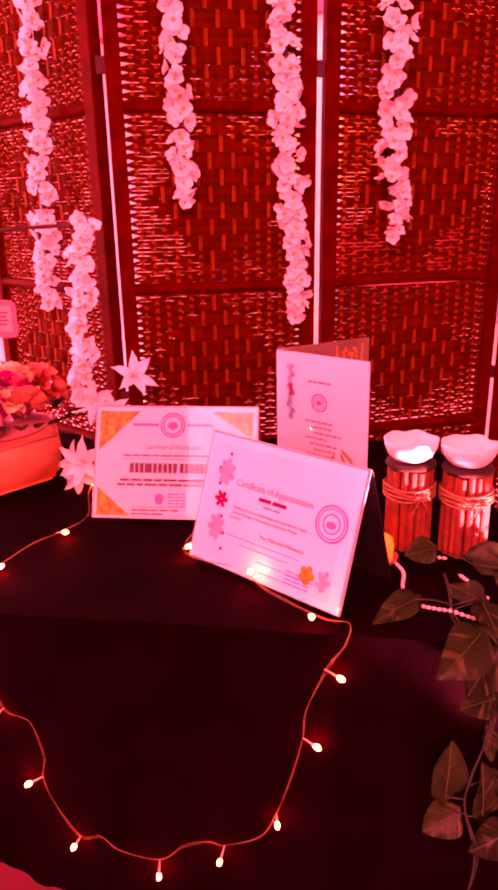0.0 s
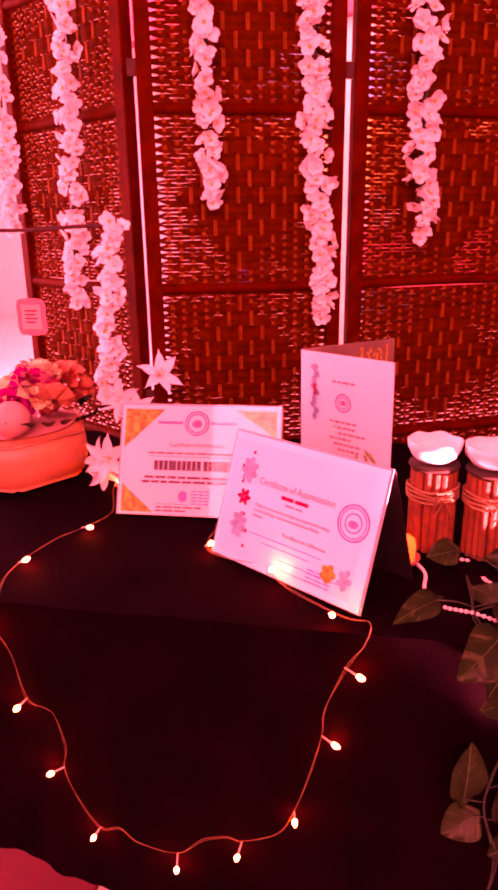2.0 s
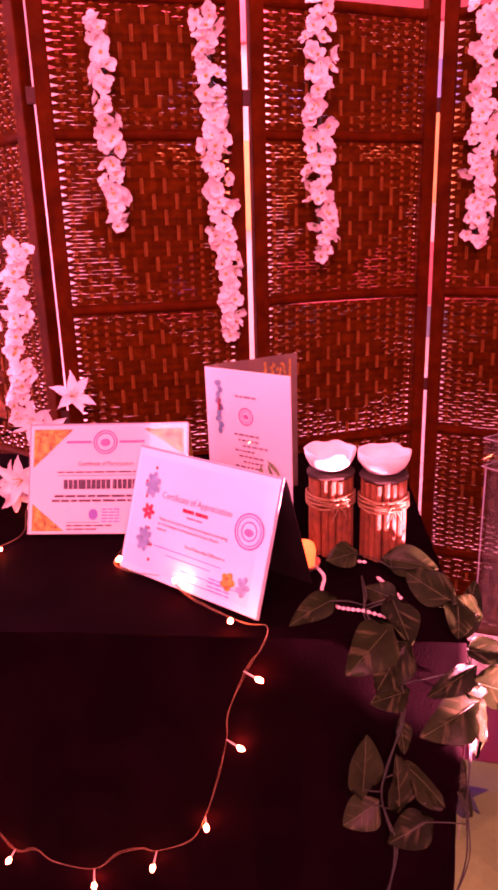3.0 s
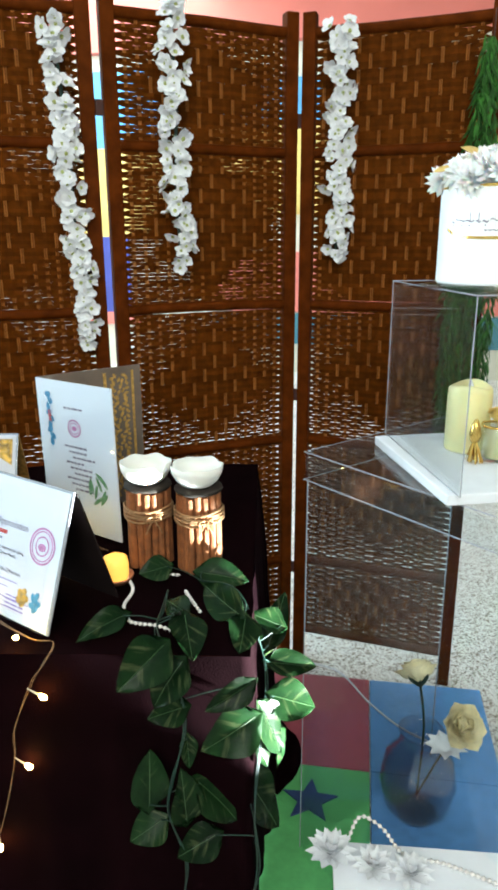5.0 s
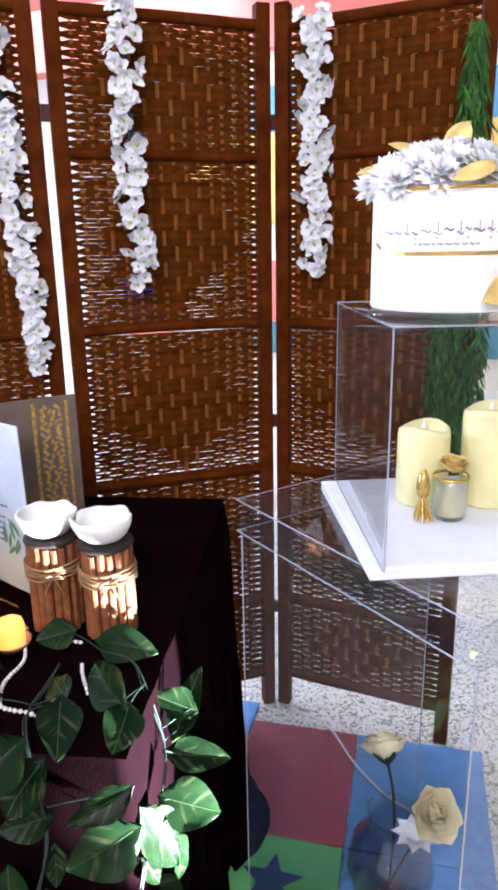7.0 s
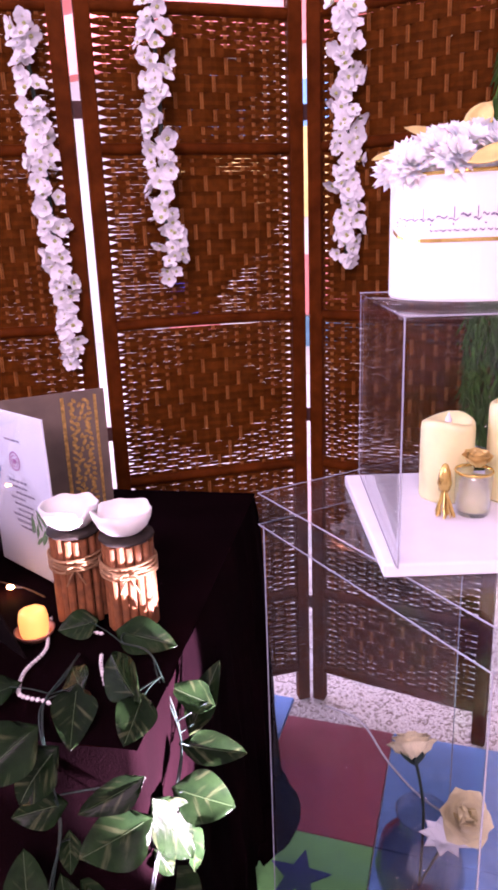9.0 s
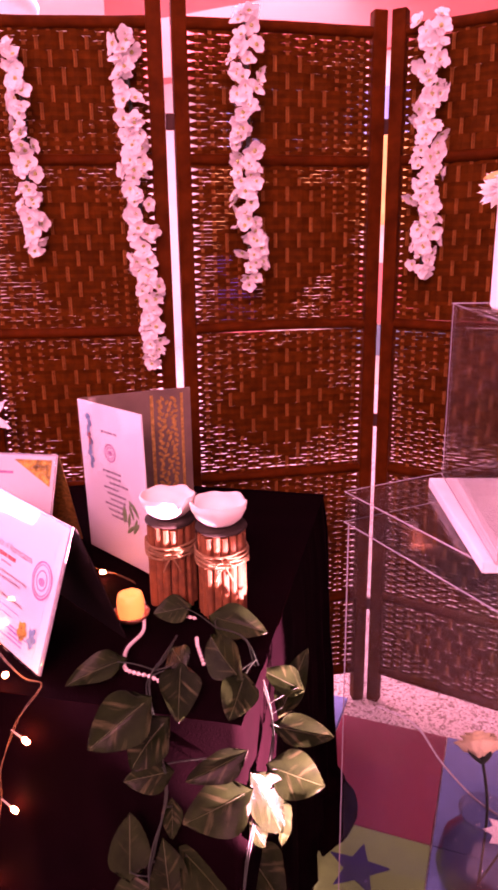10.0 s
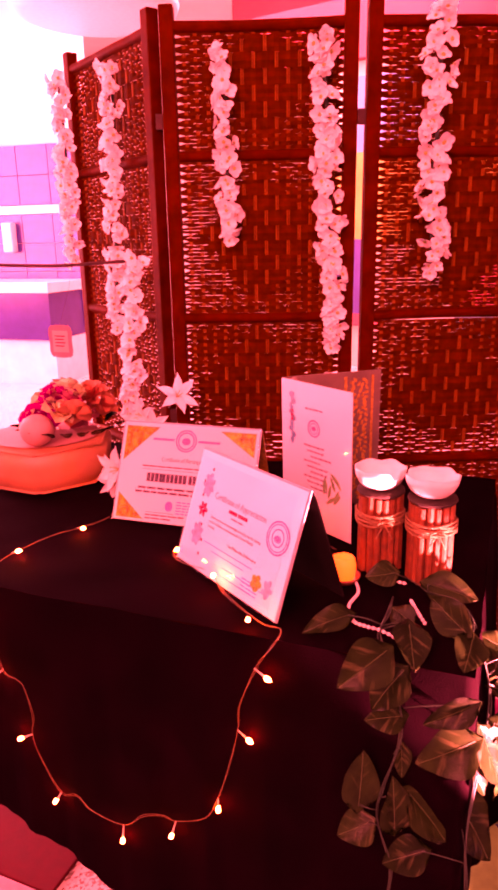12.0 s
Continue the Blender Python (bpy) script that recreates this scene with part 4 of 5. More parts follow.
pearls("pearl_string", [(0.258, 1.135, TZ + 0.004), (0.268, 1.095, TZ + 0.004), (0.285, 1.04, TZ + 0.004), (0.277, 0.985, TZ + 0.006), (0.292, 0.93, TZ + 0.012), (0.312, 0.916, TZ + 0.014), (0.335, 0.913, TZ + 0.012), (0.366, 0.90, TZ + 0.008)], 0.0036, "string of white pearl beads lying on the cloth")
pearls("pearl_string", [(0.372, 1.035, TZ + 0.004), (0.382, 1.0, TZ + 0.008), (0.398, 0.965, TZ + 0.004)], 0.0036, "short string of pearl beads among the leaves")
pearls("pearl_string", [(0.318, 1.094, TZ + 0.010), (0.345, 1.086, TZ + 0.008), (0.362, 1.078, TZ + 0.010)], 0.0036, "string of pearl beads before the cinnamon bundles")

# ---- trailing pothos vine ----
vine = thing("trailing_vine", pose(0.40, 0.95, TZ), "artificial pothos vine with variegated green leaves trailing off the table", "vine")
VO = Vector((0.40, 0.95, TZ))


def leaf_mesh(seed):
    """A heart-shaped pothos blade, one long from the notch to the drip tip, with its midrib."""
    rg = random.Random(seed)
    bm = bmesh.new()
    nu, nv = 12, 5
    bend, fold = rg.uniform(0.10, 0.45), rg.uniform(0.10, 0.38)
    lean = rg.uniform(-0.10, 0.10)
    g = []
    for i in range(nu + 1):
        t = i / nu
        half = 0.5 * (1 - (1 - t) ** 5) ** 0.55 * (1 - t ** 1.9) ** 0.85 + 0.004
        row = []
        for j in range(-nv, nv + 1):
            q = j / nv
            x = half * q + lean * t * t
            lobe = 0.16 * math.sin(math.pi * abs(q)) * (1 - t) ** 5
            y = t - lobe
            wave = 0.035 * math.sin(8 * t + 2.5 * q + seed * 2.1) * q * q
            rib = 0.012 * math.cos(22 * (t - 0.4 * abs(q))) * abs(q) * (1 - t)
            row.append(bm.verts.new((x, y, fold * abs(half * q) - bend * t * t * 0.5 + wave + rib)))
        g.append(row)
    for a, b in zip(g, g[1:]):
        for k in range(2 * nv):
            bm.faces.new((a[k], a[k + 1], b[k + 1], b[k]))
    rib = bmesh.new()
    tube(rib, [(lean * t * t, t, -bend * t * t * 0.5 + 0.004) for t in (0, 0.25, 0.5, 0.75, 0.95)], 0.0075, 4)
    a = bpy.data.meshes.new("leaf")
    for f in bm.faces:
        f.smooth = True
    bm.to_mesh(a)
    bm.free()
    a.materials.append(M_LEAF)
    b = bpy.data.meshes.new("vein")
    rib.to_mesh(b)
    rib.free()
    b.materials.append(M_VEIN)
    return a, b


# each leaf: where its stalk joins it, its tip, its width
LEAVES_ON_TABLE = (
    (0.396, 1.067, 0.772, 0.477, 1.045, 0.768, 0.059),
    (0.343, 1.095, 0.772, 0.293, 1.073, 0.766, 0.049),
    (0.287, 0.928, 0.775, 0.221, 0.885, 0.768, 0.043),
    (0.377, 0.917, 0.778, 0.390, 0.844, 0.752, 0.060),
    (0.379, 0.926, 0.776, 0.342, 0.990, 0.768, 0.043),
    (0.459, 0.901, 0.785, 0.399, 0.970, 0.800, 0.057),
    (0.352, 0.828, 0.785, 0.296, 0.775, 0.752, 0.072),
)
LEAVES_AT_CORNER = (
    (0.467, 0.900, 0.782, 0.460, 0.846, 0.758, 0.054),
    (0.508, 1.000, 0.664, 0.542, 1.040, 0.745, 0.046),
    (0.534, 1.000, 0.703, 0.481, 0.990, 0.734, 0.047),
    (0.506, 0.965, 0.660, 0.589, 0.965, 0.647, 0.048),
    (0.507, 0.900, 0.645, 0.579, 0.905, 0.615, 0.068),
    (0.487, 0.865, 0.653, 0.525, 0.880, 0.551, 0.066),
    (0.515, 0.900, 0.585, 0.526, 0.910, 0.496, 0.036),
    (0.481, 0.860, 0.585, 0.504, 0.860, 0.547, 0.029),
    (0.465, 0.915, 0.481, 0.530, 0.920, 0.371, 0.083),
)
LEAVES_DOWN_FRONT = (
    (0.478, 0.830, 0.662, 0.404, 0.795, 0.630, 0.078),
    (0.473, 0.835, 0.716, 0.409, 0.805, 0.689, 0.043),
    (0.377, 0.828, 0.758, 0.331, 0.800, 0.710, 0.062),
    (0.380, 0.825, 0.687, 0.329, 0.800, 0.689, 0.046),
    (0.322, 0.815, 0.525, 0.329, 0.815, 0.621, 0.059),
    (0.376, 0.815, 0.497, 0.372, 0.810, 0.585, 0.056),
    (0.393, 0.840, 0.543, 0.459, 0.830, 0.481, 0.080),
    (0.342, 0.820, 0.498, 0.294, 0.800, 0.475, 0.057),
    (0.421, 0.820, 0.465, 0.360, 0.800, 0.445, 0.057),
    (0.378, 0.840, 0.625, 0.384, 0.820, 0.585, 0.029),
)
leaf_kinds = [leaf_mesh(k) for k in range(8)]
lrng = random.Random(21)
STEM_FRONT = ((0.345, 1.02, TZ + 0.012), (0.34, 0.96, TZ + 0.014), (0.336, 0.905, TZ + 0.012), (0.359, 0.846, 0.742), (0.376, 0.822, 0.659), (0.359, 0.818, 0.571), (0.35, 0.815, 0.513), (0.372, 0.815, 0.42), (0.365, 0.815, 0.33))
STEM_SIDE = ((0.40, 1.05, TZ + 0.012), (0.445, 1.02, TZ + 0.02), (0.472, 0.985, TZ + 0.004), (0.497, 0.965, 0.68), (0.499, 0.92, 0.64), (0.486, 0.848, 0.585), (0.476, 0.82, 0.50), (0.48, 0.815, 0.40), (0.465, 0.815, 0.31))
STEMS = (STEM_FRONT, STEM_SIDE)
for st in STEMS:
    for k in range(2):
        bm = bmesh.new()
        tube(bm, [Vector(p) - VO + Vector((0.004 * k * math.sin(2.1 * i), -0.003 * k, 0.003 * k * math.cos(1.7 * i))) for i, p in enumerate(st)], 0.0014 - 0.0003 * k, 6)
        part("stem", bm, M_STEM, vine, "green wired stem", smooth=True)
fine_stems = [Vector(p).lerp(Vector(q), k / 5) for st in STEMS for p, q in zip(st, st[1:]) for k in range(5)]
for i, (bx, by, bz, tx, ty, tz, wid) in enumerate(LEAVES_ON_TABLE + LEAVES_AT_CORNER + LEAVES_DOWN_FRONT):
    foot, tip = Vector((bx, by, bz)), Vector((tx, ty, tz))
    ax = (tip - foot).normalized()
    out = Vector((0.10 + lrng.uniform(-0.3, 0.3), -0.72, 0.62 + lrng.uniform(-0.2, 0.2)))
    if tx > 0.40 and tz < 0.74:
        out.x += 0.8  # blades at the corner turn outwards
    nrm = (out - ax * out.dot(ax)).normalized()
    sx = ax.cross(nrm)
    ln = (tip - foot).length
    m = Matrix.Translation(foot - VO) @ Matrix((sx * wid * 1.16, ax * ln, nrm * (wid + ln) / 2)).transposed().to_4x4()
    la, lb = leaf_kinds[i % 8]
    lf = new("leaf", la)
    lf.parent = vine
    lf.matrix_basis = m
    vn = new("vein", lb)
    vn.parent = lf
    near = min(fine_stems, key=lambda p: (p - foot).length)
    bm = bmesh.new()
    tube(bm, [near - VO, near.lerp(foot, 0.5) + Vector((0, -0.006, 0.006)) - VO, foot - VO + ax * 0.004], 0.0010, 5)
    part("leaf_stalk", bm, M_STEM, vine, smooth=True)


# ---- blossom garlands on the screen ----
def garland(top, foot, label, seed, size=0.036, width=0.022, gaps=(), stop=0.0):
    rg = random.Random(seed)
    top, foot = Vector(top), Vector(foot)
    t = thing("flower_garland", Matrix.Translation(top), label, "garland", "white flower garlands")
    L = (top - foot).length
    bm = bmesh.new()
    tube(bm, [Vector((0, 0, 0)), (foot - top) * 0.33 + Vector((0.004, 0, 0)), (foot - top) * 0.66 - Vector((0.004, 0, 0)), foot - top], 0.0045, 6)
    part("string", bm, M_STEM, t)
    n = int(L / 0.0074)
    hearts = bmesh.new()
    for k in range(n):
        u = (k + rg.random() * 0.6) / n
        if any(g0 < u < g1 for g0, g1 in gaps):
            continue
        taper = 1.0 if u < 0.85 else 1.0 - 2.5 * (u - 0.85)
        a = rg.uniform(-100, 100) if k % 2 else rg.uniform(-38, 38)
        c = (foot - top) * u + Vector((width * taper * rg.uniform(0.8, 1.25) * math.sin(radians(a)), -width * 0.55 * math.cos(radians(a)) - 0.004, rg.uniform(-0.006, 0.006)))
        m = Matrix.Translation(c) @ pose(0, 0, 0, 0, 0, a * 0.7) @ pose(0, 0, 0, 90 + rg.uniform(-50, 50), 0, rg.uniform(-20, 20)) @ pose(0, 0, 0, 0, 0, rg.uniform(0, 360))
        s = size * rg.uniform(0.72, 1.05) * (0.8 + 0.2 * taper)
        bm = bmesh.new()
        blossom(bm, m, s, rg, 5, rg.uniform(0.15, 0.8))
        part("blossom", bm, M_PETALW, t, smooth=True)
        bmesh.ops.create_icosphere(hearts, subdivisions=1, radius=s * 0.12, matrix=m @ pose(0, 0, s * 0.07))
    tagged(part("flower_heart", hearts, M_PETALC, t, "greenish yellow flower hearts"), kind="stuff")
    return t


garland((-0.745, 1.96, 1.80), (-0.735, 1.955, 1.27), "cream blossom garland hung at the outer edge of the screen", 1, 0.044, 0.020)
garland((-0.475, 1.765, 1.775), (-0.522, 1.80, 1.085), "long white blossom garland on the narrow end panel", 2, 0.043, 0.021, ((0.62, 0.64),))
garland((-0.345, 1.565, 1.30), (-0.385, 1.575, 0.90), "white blossom garland hung from the dark branch", 3, 0.044, 0.019)
garland((-0.152, 1.70, 1.765), (-0.143, 1.70, 1.33), "thin white blossom garland on the woven screen", 4, 0.044, 0.015, ((0.12, 0.15), (0.33, 0.36), (0.62, 0.65)))
garland((0.076, 1.755, 1.79), (0.116, 1.757, 1.055), "long white blossom garland beside the screen gap", 5, 0.045, 0.021, ((0.19, 0.22), (0.60, 0.625), (0.78, 0.80)))
garland((0.337, 1.825, 1.84), (0.347, 1.825, 1.25), "thick white blossom garland on the woven screen", 6, 0.047, 0.028, ((0.07, 0.085),))
garland((0.757, 1.905, 1.825), (0.757, 1.905, 1.265), "white blossom garland on the last screen panel", 8, 0.046, 0.026)


# ---- lilies and the flower basket ----
def lily(x, y, z, rx, rz, size, seed):
    rg = random.Random(seed)
    t = thing("lily", pose(x, y, z, rx, 0, rz), "white silk lily with open pointed petals", "lily", "white lilies")
    for k in range(6):
        bm = bmesh.new()
        petal(bm, pose(0, 0, 0, 0, 0, 60 * k + rg.uniform(-8, 8)) @ pose(0, 0, 0, 38 + rg.uniform(-8, 8), 0, 0), size * 0.42, size, 0.4, -0.3, nu=6, nv=2)
        part("petal", bm, M_PETALW, t, smooth=True)
    for k in range(5):
        a = k * 1.26
        part("stamen", rod(bmesh.new(), (0, 0, 0), (size * 0.16 * math.cos(a), size * 0.16 * math.sin(a), size * 0.45), 0.0009, n=5), M_PETALC, t)
    part("stalk", rod(bmesh.new(), (0, 0, -0.09), (0, 0, 0.004), 0.0022, n=6), M_STEM, t)
    return t


lily(-0.275, 1.62, 0.945, 60, 40, 0.062, 1)
lily(-0.345, 1.56, 0.90, 70, -20, 0.058, 2)
lily(-0.315, 1.55, 0.885, 75, 25, 0.05, 6)
lily(-0.325, 1.37, 0.822, 78, -10, 0.06, 3)
lily(-0.36, 1.42, 0.805, 80, -40, 0.05, 4)
lily(-0.345, 1.38, 0.79, 100, 15, 0.045, 5)

basket = thing("flower_box", pose(-0.575, 1.465, TZ, 0, 0, -8), "peach satin wrapped box heaped with pink and orange roses", "flower box")
brng = random.Random(17)
bm = bmesh.new()
prof = ((0.0, 0.0), (0.15, 0.0), (0.165, 0.012), (0.178, 0.06), (0.176, 0.105), (0.165, 0.113), (0.0, 0.115))
lathe(bm, prof, 6)
bmesh.ops.bevel(bm, geom=list(bm.edges), offset=0.010, segments=2, affect="EDGES")
part("box_body", bm, M_PEACH, basket, "peach satin box", smooth=True)
bm = bmesh.new()
rings = []
for q in range(7):
    rr = 0.132 * q / 6 + 0.004
    rings.append([bm.verts.new((rr * math.cos(2 * math.pi * k / 72), rr * math.sin(2 * math.pi * k / 72), 0.126 - 0.008 * (q / 6) ** 2 + 0.0016 * (k % 2) * (1 - 0.4 * q / 6))) for k in range(72)])
for g0, g1 in zip(rings, rings[1:]):
    for k in range(72):
        bm.faces.new((g0[k], g0[(k + 1) % 72], g1[(k + 1) % 72], g1[k]))
part("pleated_top", bm, M_PINKW, basket, "pale pink pleated cloth", smooth=True)
for i in range(24):
    a, rr = brng.uniform(0, 360), 0.105 * math.sqrt(brng.random())
    x, y = rr * math.cos(radians(a)) + 0.092, rr * math.sin(radians(a)) + 0.0
    z = 0.118 + 0.115 * (1 - (rr / 0.12) ** 2)
    bm = bmesh.new()
    tilt = 55 * rr / 0.112
    rose(bm, Matrix.Translation((x, y, z)) @ pose(0, 0, 0, 0, 0, a - 90) @ pose(0, 0, 0, -tilt - 8, 0, brng.uniform(0, 360)), brng.uniform(0.058, 0.078), brng)
    part("rose", bm, (M_ROSEO, M_ROSEP, M_ROSEC, M_ROSEO, M_ROSEP, M_ROSEC, M_ROSEO, M_ROSEM)[i % 8], basket, smooth=True)
bm = bmesh.new()
for i in range(16):
    a, rr = brng.uniform(0, 2 * math.pi), 0.125 * math.sqrt(brng.random())
    bmesh.ops.create_icosphere(bm, subdivisions=1, radius=0.0035, matrix=Matrix.Translation((rr * math.cos(a) + 0.085, rr * math.sin(a), 0.15 + 0.08 * (1 - (rr / 0.125) ** 2) + brng.uniform(0, 0.02))))
part("filler_blossom", bm, M_PETALW, basket, "tiny white filler blossoms")
bm = bmesh.new()
for k in range(18):
    a = brng.uniform(0, 360)
    petal(bm, Matrix.Translation((0.085 + 0.10 * math.cos(radians(a)), 0.10 * math.sin(radians(a)), 0.14)) @ pose(0, 0, 0, 0, 0, a - 90) @ pose(0, 0, 0, 35, 0, 0), 0.03, 0.05, 0.3, -0.2)
part("foliage", bm, M_LEAF, basket, "dark green foliage", smooth=True)
ball = thing("fabric_rosette", pose(-0.525, 1.352, TZ + 0.118), "round pale pink pleated fabric rosette on the flower box", "rosette")
bm = bmesh.new()
bmesh.ops.create_uvsphere(bm, u_segments=36, v_segments=16, radius=0.040)
for v in bm.verts:
    a = math.atan2(v.co.y, v.co.x)
    v.co *= 1 + 0.02 * math.sin(a * 14)
    v.co.z *= 0.95
bmesh.ops.translate(bm, verts=bm.verts, vec=(0, 0, 0.04))
part("pleated_ball", bm, M_PINKW, ball, smooth=True)

branch = thing("hanging_branch", Matrix(), "thin dark bare branch stretched before the screen", "branch")
bm = bmesh.new()
tube(bm, [(-0.98, 1.50, 1.295), (-0.75, 1.51, 1.288), (-0.55, 1.525, 1.283), (-0.44, 1.54, 1.288), (-0.33, 1.56, 1.293)], 0.0042, 7)
part("twig", bm, M_BRANCH, branch, smooth=True)
bm = bmesh.new()
for k in range(14):
    petal(bm, Matrix.Translation((-0.72 - 0.016 * k, 1.50, 1.29 + 0.01 * math.sin(k * 2.0))) @ pose(0, 0, 0, 60, 0, k * 77), 0.02, 0.035, 0.3, 0.1)
part("small_leaves", bm, M_LEAF, branch, "small dark leaves", smooth=True)
bm = bmesh.new()
tube(bm, [(-0.497, 1.528, 1.283), (-0.499, 1.50, 1.22), (-0.4995, 1.453, 1.146)], 0.00025, 4)
part("thread", bm, M_BRANCH, branch, "thin dark thread")
card = thing("hanging_card", pose(-0.4995, 1.45, 1.108, 0, 0, -4), "small pink gift card with a scalloped border", "card")
bm = bmesh.new()
n = 28
vs = []
for k in range(n * 2):
    t = 2 * math.pi * k / (n * 2)
    sx, sy = math.copysign(abs(math.cos(t)) ** 0.35, math.cos(t)), math.copysign(abs(math.sin(t)) ** 0.35, math.sin(t))
    w2 = 1 - 0.05 * (k % 4 == 0)
    vs.append(bm.verts.new((0.033 * sx * w2, 0, 0.039 * sy * w2)))
f = bm.faces.new(vs)
r = bmesh.ops.extrude_face_region(bm, geom=[f])
bmesh.ops.translate(bm, verts=[v for v in r["geom"] if isinstance(v, bmesh.types.BMVert)], vec=(0, 0.0012, 0))
bmesh.ops.recalc_face_normals(bm, faces=bm.faces)
part("card_board", bm, M_PINKC, card)
part("card_label", box(bmesh.new(), (-0.022, -0.0012, -0.026), (0.022, -0.0004, 0.026), 0.0002), mat("pale_pink_label", (0.76, 0.45, 0.42), 0.7, var=0.05, bump=0), card, "paler printed field")
bm = bmesh.new()
for k in range(4):
    box(bm, (-0.014, -0.0022, 0.012 - k * 0.008), (0.014 - 0.004 * (k % 2), -0.0014, 0.0145 - k * 0.008))
part("printed_lines", bm, M_INKR, card)
# pale blossoms at the outer end of the branch
garland((-0.80, 1.42, 1.06), (-0.79, 1.40, 0.80), "short pale blossom spray at the end of the table", 12, 0.04, 0.03)

# ---- clear acrylic display boxes ----
lower = thing("acrylic_box", pose(0.599, 1.213, 0, 0, 0, math.degrees(math.atan2(-0.384, 0.271))), "large clear acrylic display box with an overlapping lid", "display box", "acrylic display boxes")
LW, LD, LH = 0.47, 0.46, 0.94
T = 0.004
for nm, a, b in (("front_pane", (0.004, 0, 0.013), (LW - 0.004, T, LH - 0.012)), ("back_pane", (0.004, LD - T, 0.013), (LW - 0.004, LD, LH - 0.012)), ("left_pane", (0.004, T + 0.001, 0.013), (0.004 + T, LD - T - 0.001, LH - 0.012)), ("right_pane", (LW - 0.008, T + 0.001, 0.013), (LW - 0.004, LD - T - 0.001, LH - 0.012))):
    part(nm, box(bmesh.new(), a, b), M_ACRY, lower)
part("lid_top", box(bmesh.new(), (-0.004, -0.004, LH - 0.004), (LW + 0.004, LD + 0.004, LH)), M_ACRY, lower)
for nm, a, b in (("lid_front", (-0.004, -0.006, LH - 0.055), (LW + 0.004, -0.002, LH - 0.005)), ("lid_left", (-0.006, 0, LH - 0.055), (-0.002, LD, LH - 0.005)), ("lid_right", (LW + 0.002, 0, LH - 0.055), (LW + 0.006, LD, LH - 0.005)), ("lid_back", (0, LD + 0.002, LH - 0.055), (LW, LD + 0.006, LH - 0.005))):
    part(nm, box(bmesh.new(), a, b), M_ACRY, lower)


def edge(parent, p, q, r=0.0016):
    part("bright_edge", rod(bmesh.new(), p, q, r * 0.7, n=6), M_EDGE, parent, "polished bright edge")


for x, y in ((0, 0), (LW, 0), (0, LD), (LW, LD)):
    edge(lower, (x, y, 0.013), (x, y, LH - 0.056), 0.0017)
for z in (LH - 0.001, LH - 0.055):
    edge(lower, (-0.005, -0.006, z), (LW + 0.005, -0.006, z), 0.0016)
    edge(lower, (-0.005, -0.006, z), (-0.005, LD + 0.005, z), 0.0011)
    edge(lower, (LW + 0.005, -0.006, z), (LW + 0.005, LD + 0.005, z), 0.0011)
edge(lower, (-0.005, LD + 0.005, LH - 0.001), (LW + 0.005, LD + 0.005, LH - 0.001), 0.0011)

TR = pose(0.767, 0.924, LH + 0.001, 0, 0, -3.5)
tray = thing("display_tray", TR, "thin white foam board laid on the acrylic box", "board")
part("board", box(bmesh.new(), (-0.003, 0, 0.0), (0.44, 0.325, 0.017), 0.003), M_FOAM, tray, m=pose(0, 0, 0, 0, 0, 9.5))
UB = pose(0.777, 0.913, LH + 0.0185, 0, 0, 4.0)
upper = thing("acrylic_riser", UB, "clear acrylic riser standing on the white board", "display box", "acrylic display boxes")
UW, UD, UH = 0.33, 0.352, 0.286
for nm, a, b in (("left_pane", (0, 0, 0), (T, UD, UH - T - 0.001)), ("right_pane", (UW - T, 0, 0), (UW, UD, UH - T - 0.001)), ("back_pane", (T + 0.001, UD - T, 0), (UW - T - 0.001, UD, UH - T - 0.001)), ("top_pane", (0, 0, UH - T), (UW, UD, UH))):
    part(nm, box(bmesh.new(), a, b), M_ACRY, upper)
for x, y in ((0.002, 0.0), (0.002, UD), (UW, 0.0)):
    edge(upper, (x, y, 0), (x, y, UH), 0.0013)
for p, q in (((0, 0, UH), (0, UD, UH)), ((0, 0, UH), (UW, 0, UH)), ((0, UD, UH), (UW, UD, UH)), ((0, 0, 0.002), (0, UD, 0.002))):
    edge(upper, p, q, 0.0012)

# candles, jar and tassel under the riser
CZ = LH + 0.0185
for x, y, r, hgt, sd in ((0.873, 1.155, 0.038, 0.118, 1), (0.968, 1.15, 0.04, 0.145, 2)):
    cd = thing("pillar_candle", pose(x, y, CZ, 0, 0, sd * 40), "ivory flameless pillar candle with a dipped top", "candle", "ivory pillar candles")
    bm = bmesh.new()
    lathe(bm, ((0, 0), (r * 0.97, 0), (r, 0.004), (r, hgt - 0.012), (r * 0.97, hgt - 0.003), (r * 0.86, hgt), (r * 0.75, hgt - 0.012), (0, hgt - 0.02)), 30)
    for v in bm.verts:
        if v.co.z > hgt - 0.014:
            v.co.z += 0.004 * math.sin(math.atan2(v.co.y, v.co.x) * 2 + sd) - 0.002
    part("wax", bm, M_IVORY, cd, smooth=True)
    part("wick_flame", lathe(bmesh.new(), ((0, hgt - 0.02), (0.004, hgt - 0.012), (0.005, hgt - 0.004), (0, hgt + 0.008)), 10), M_WHITE, cd, "white plastic flame", smooth=True)
jar = thing("candle_jar", pose(0.897, 1.085, CZ), "short cream glass tumbler with a gold fabric flower on top", "jar")
part("glass_wall", lathe(bmesh.new(), ((0, 0.0), (0.021, 0.0), (0.0235, 0.004), (0.025, 0.060), (0.0238, 0.061), (0.0222, 0.006), (0, 0.005)), 30), M_SHEER, jar, smooth=True)
part("wax", lathe(bmesh.new(), ((0, 0.0065), (0.0215, 0.0065), (0.0226, 0.050), (0, 0.050)), 24), M_IVORY, jar, "ivory wax", smooth=True)
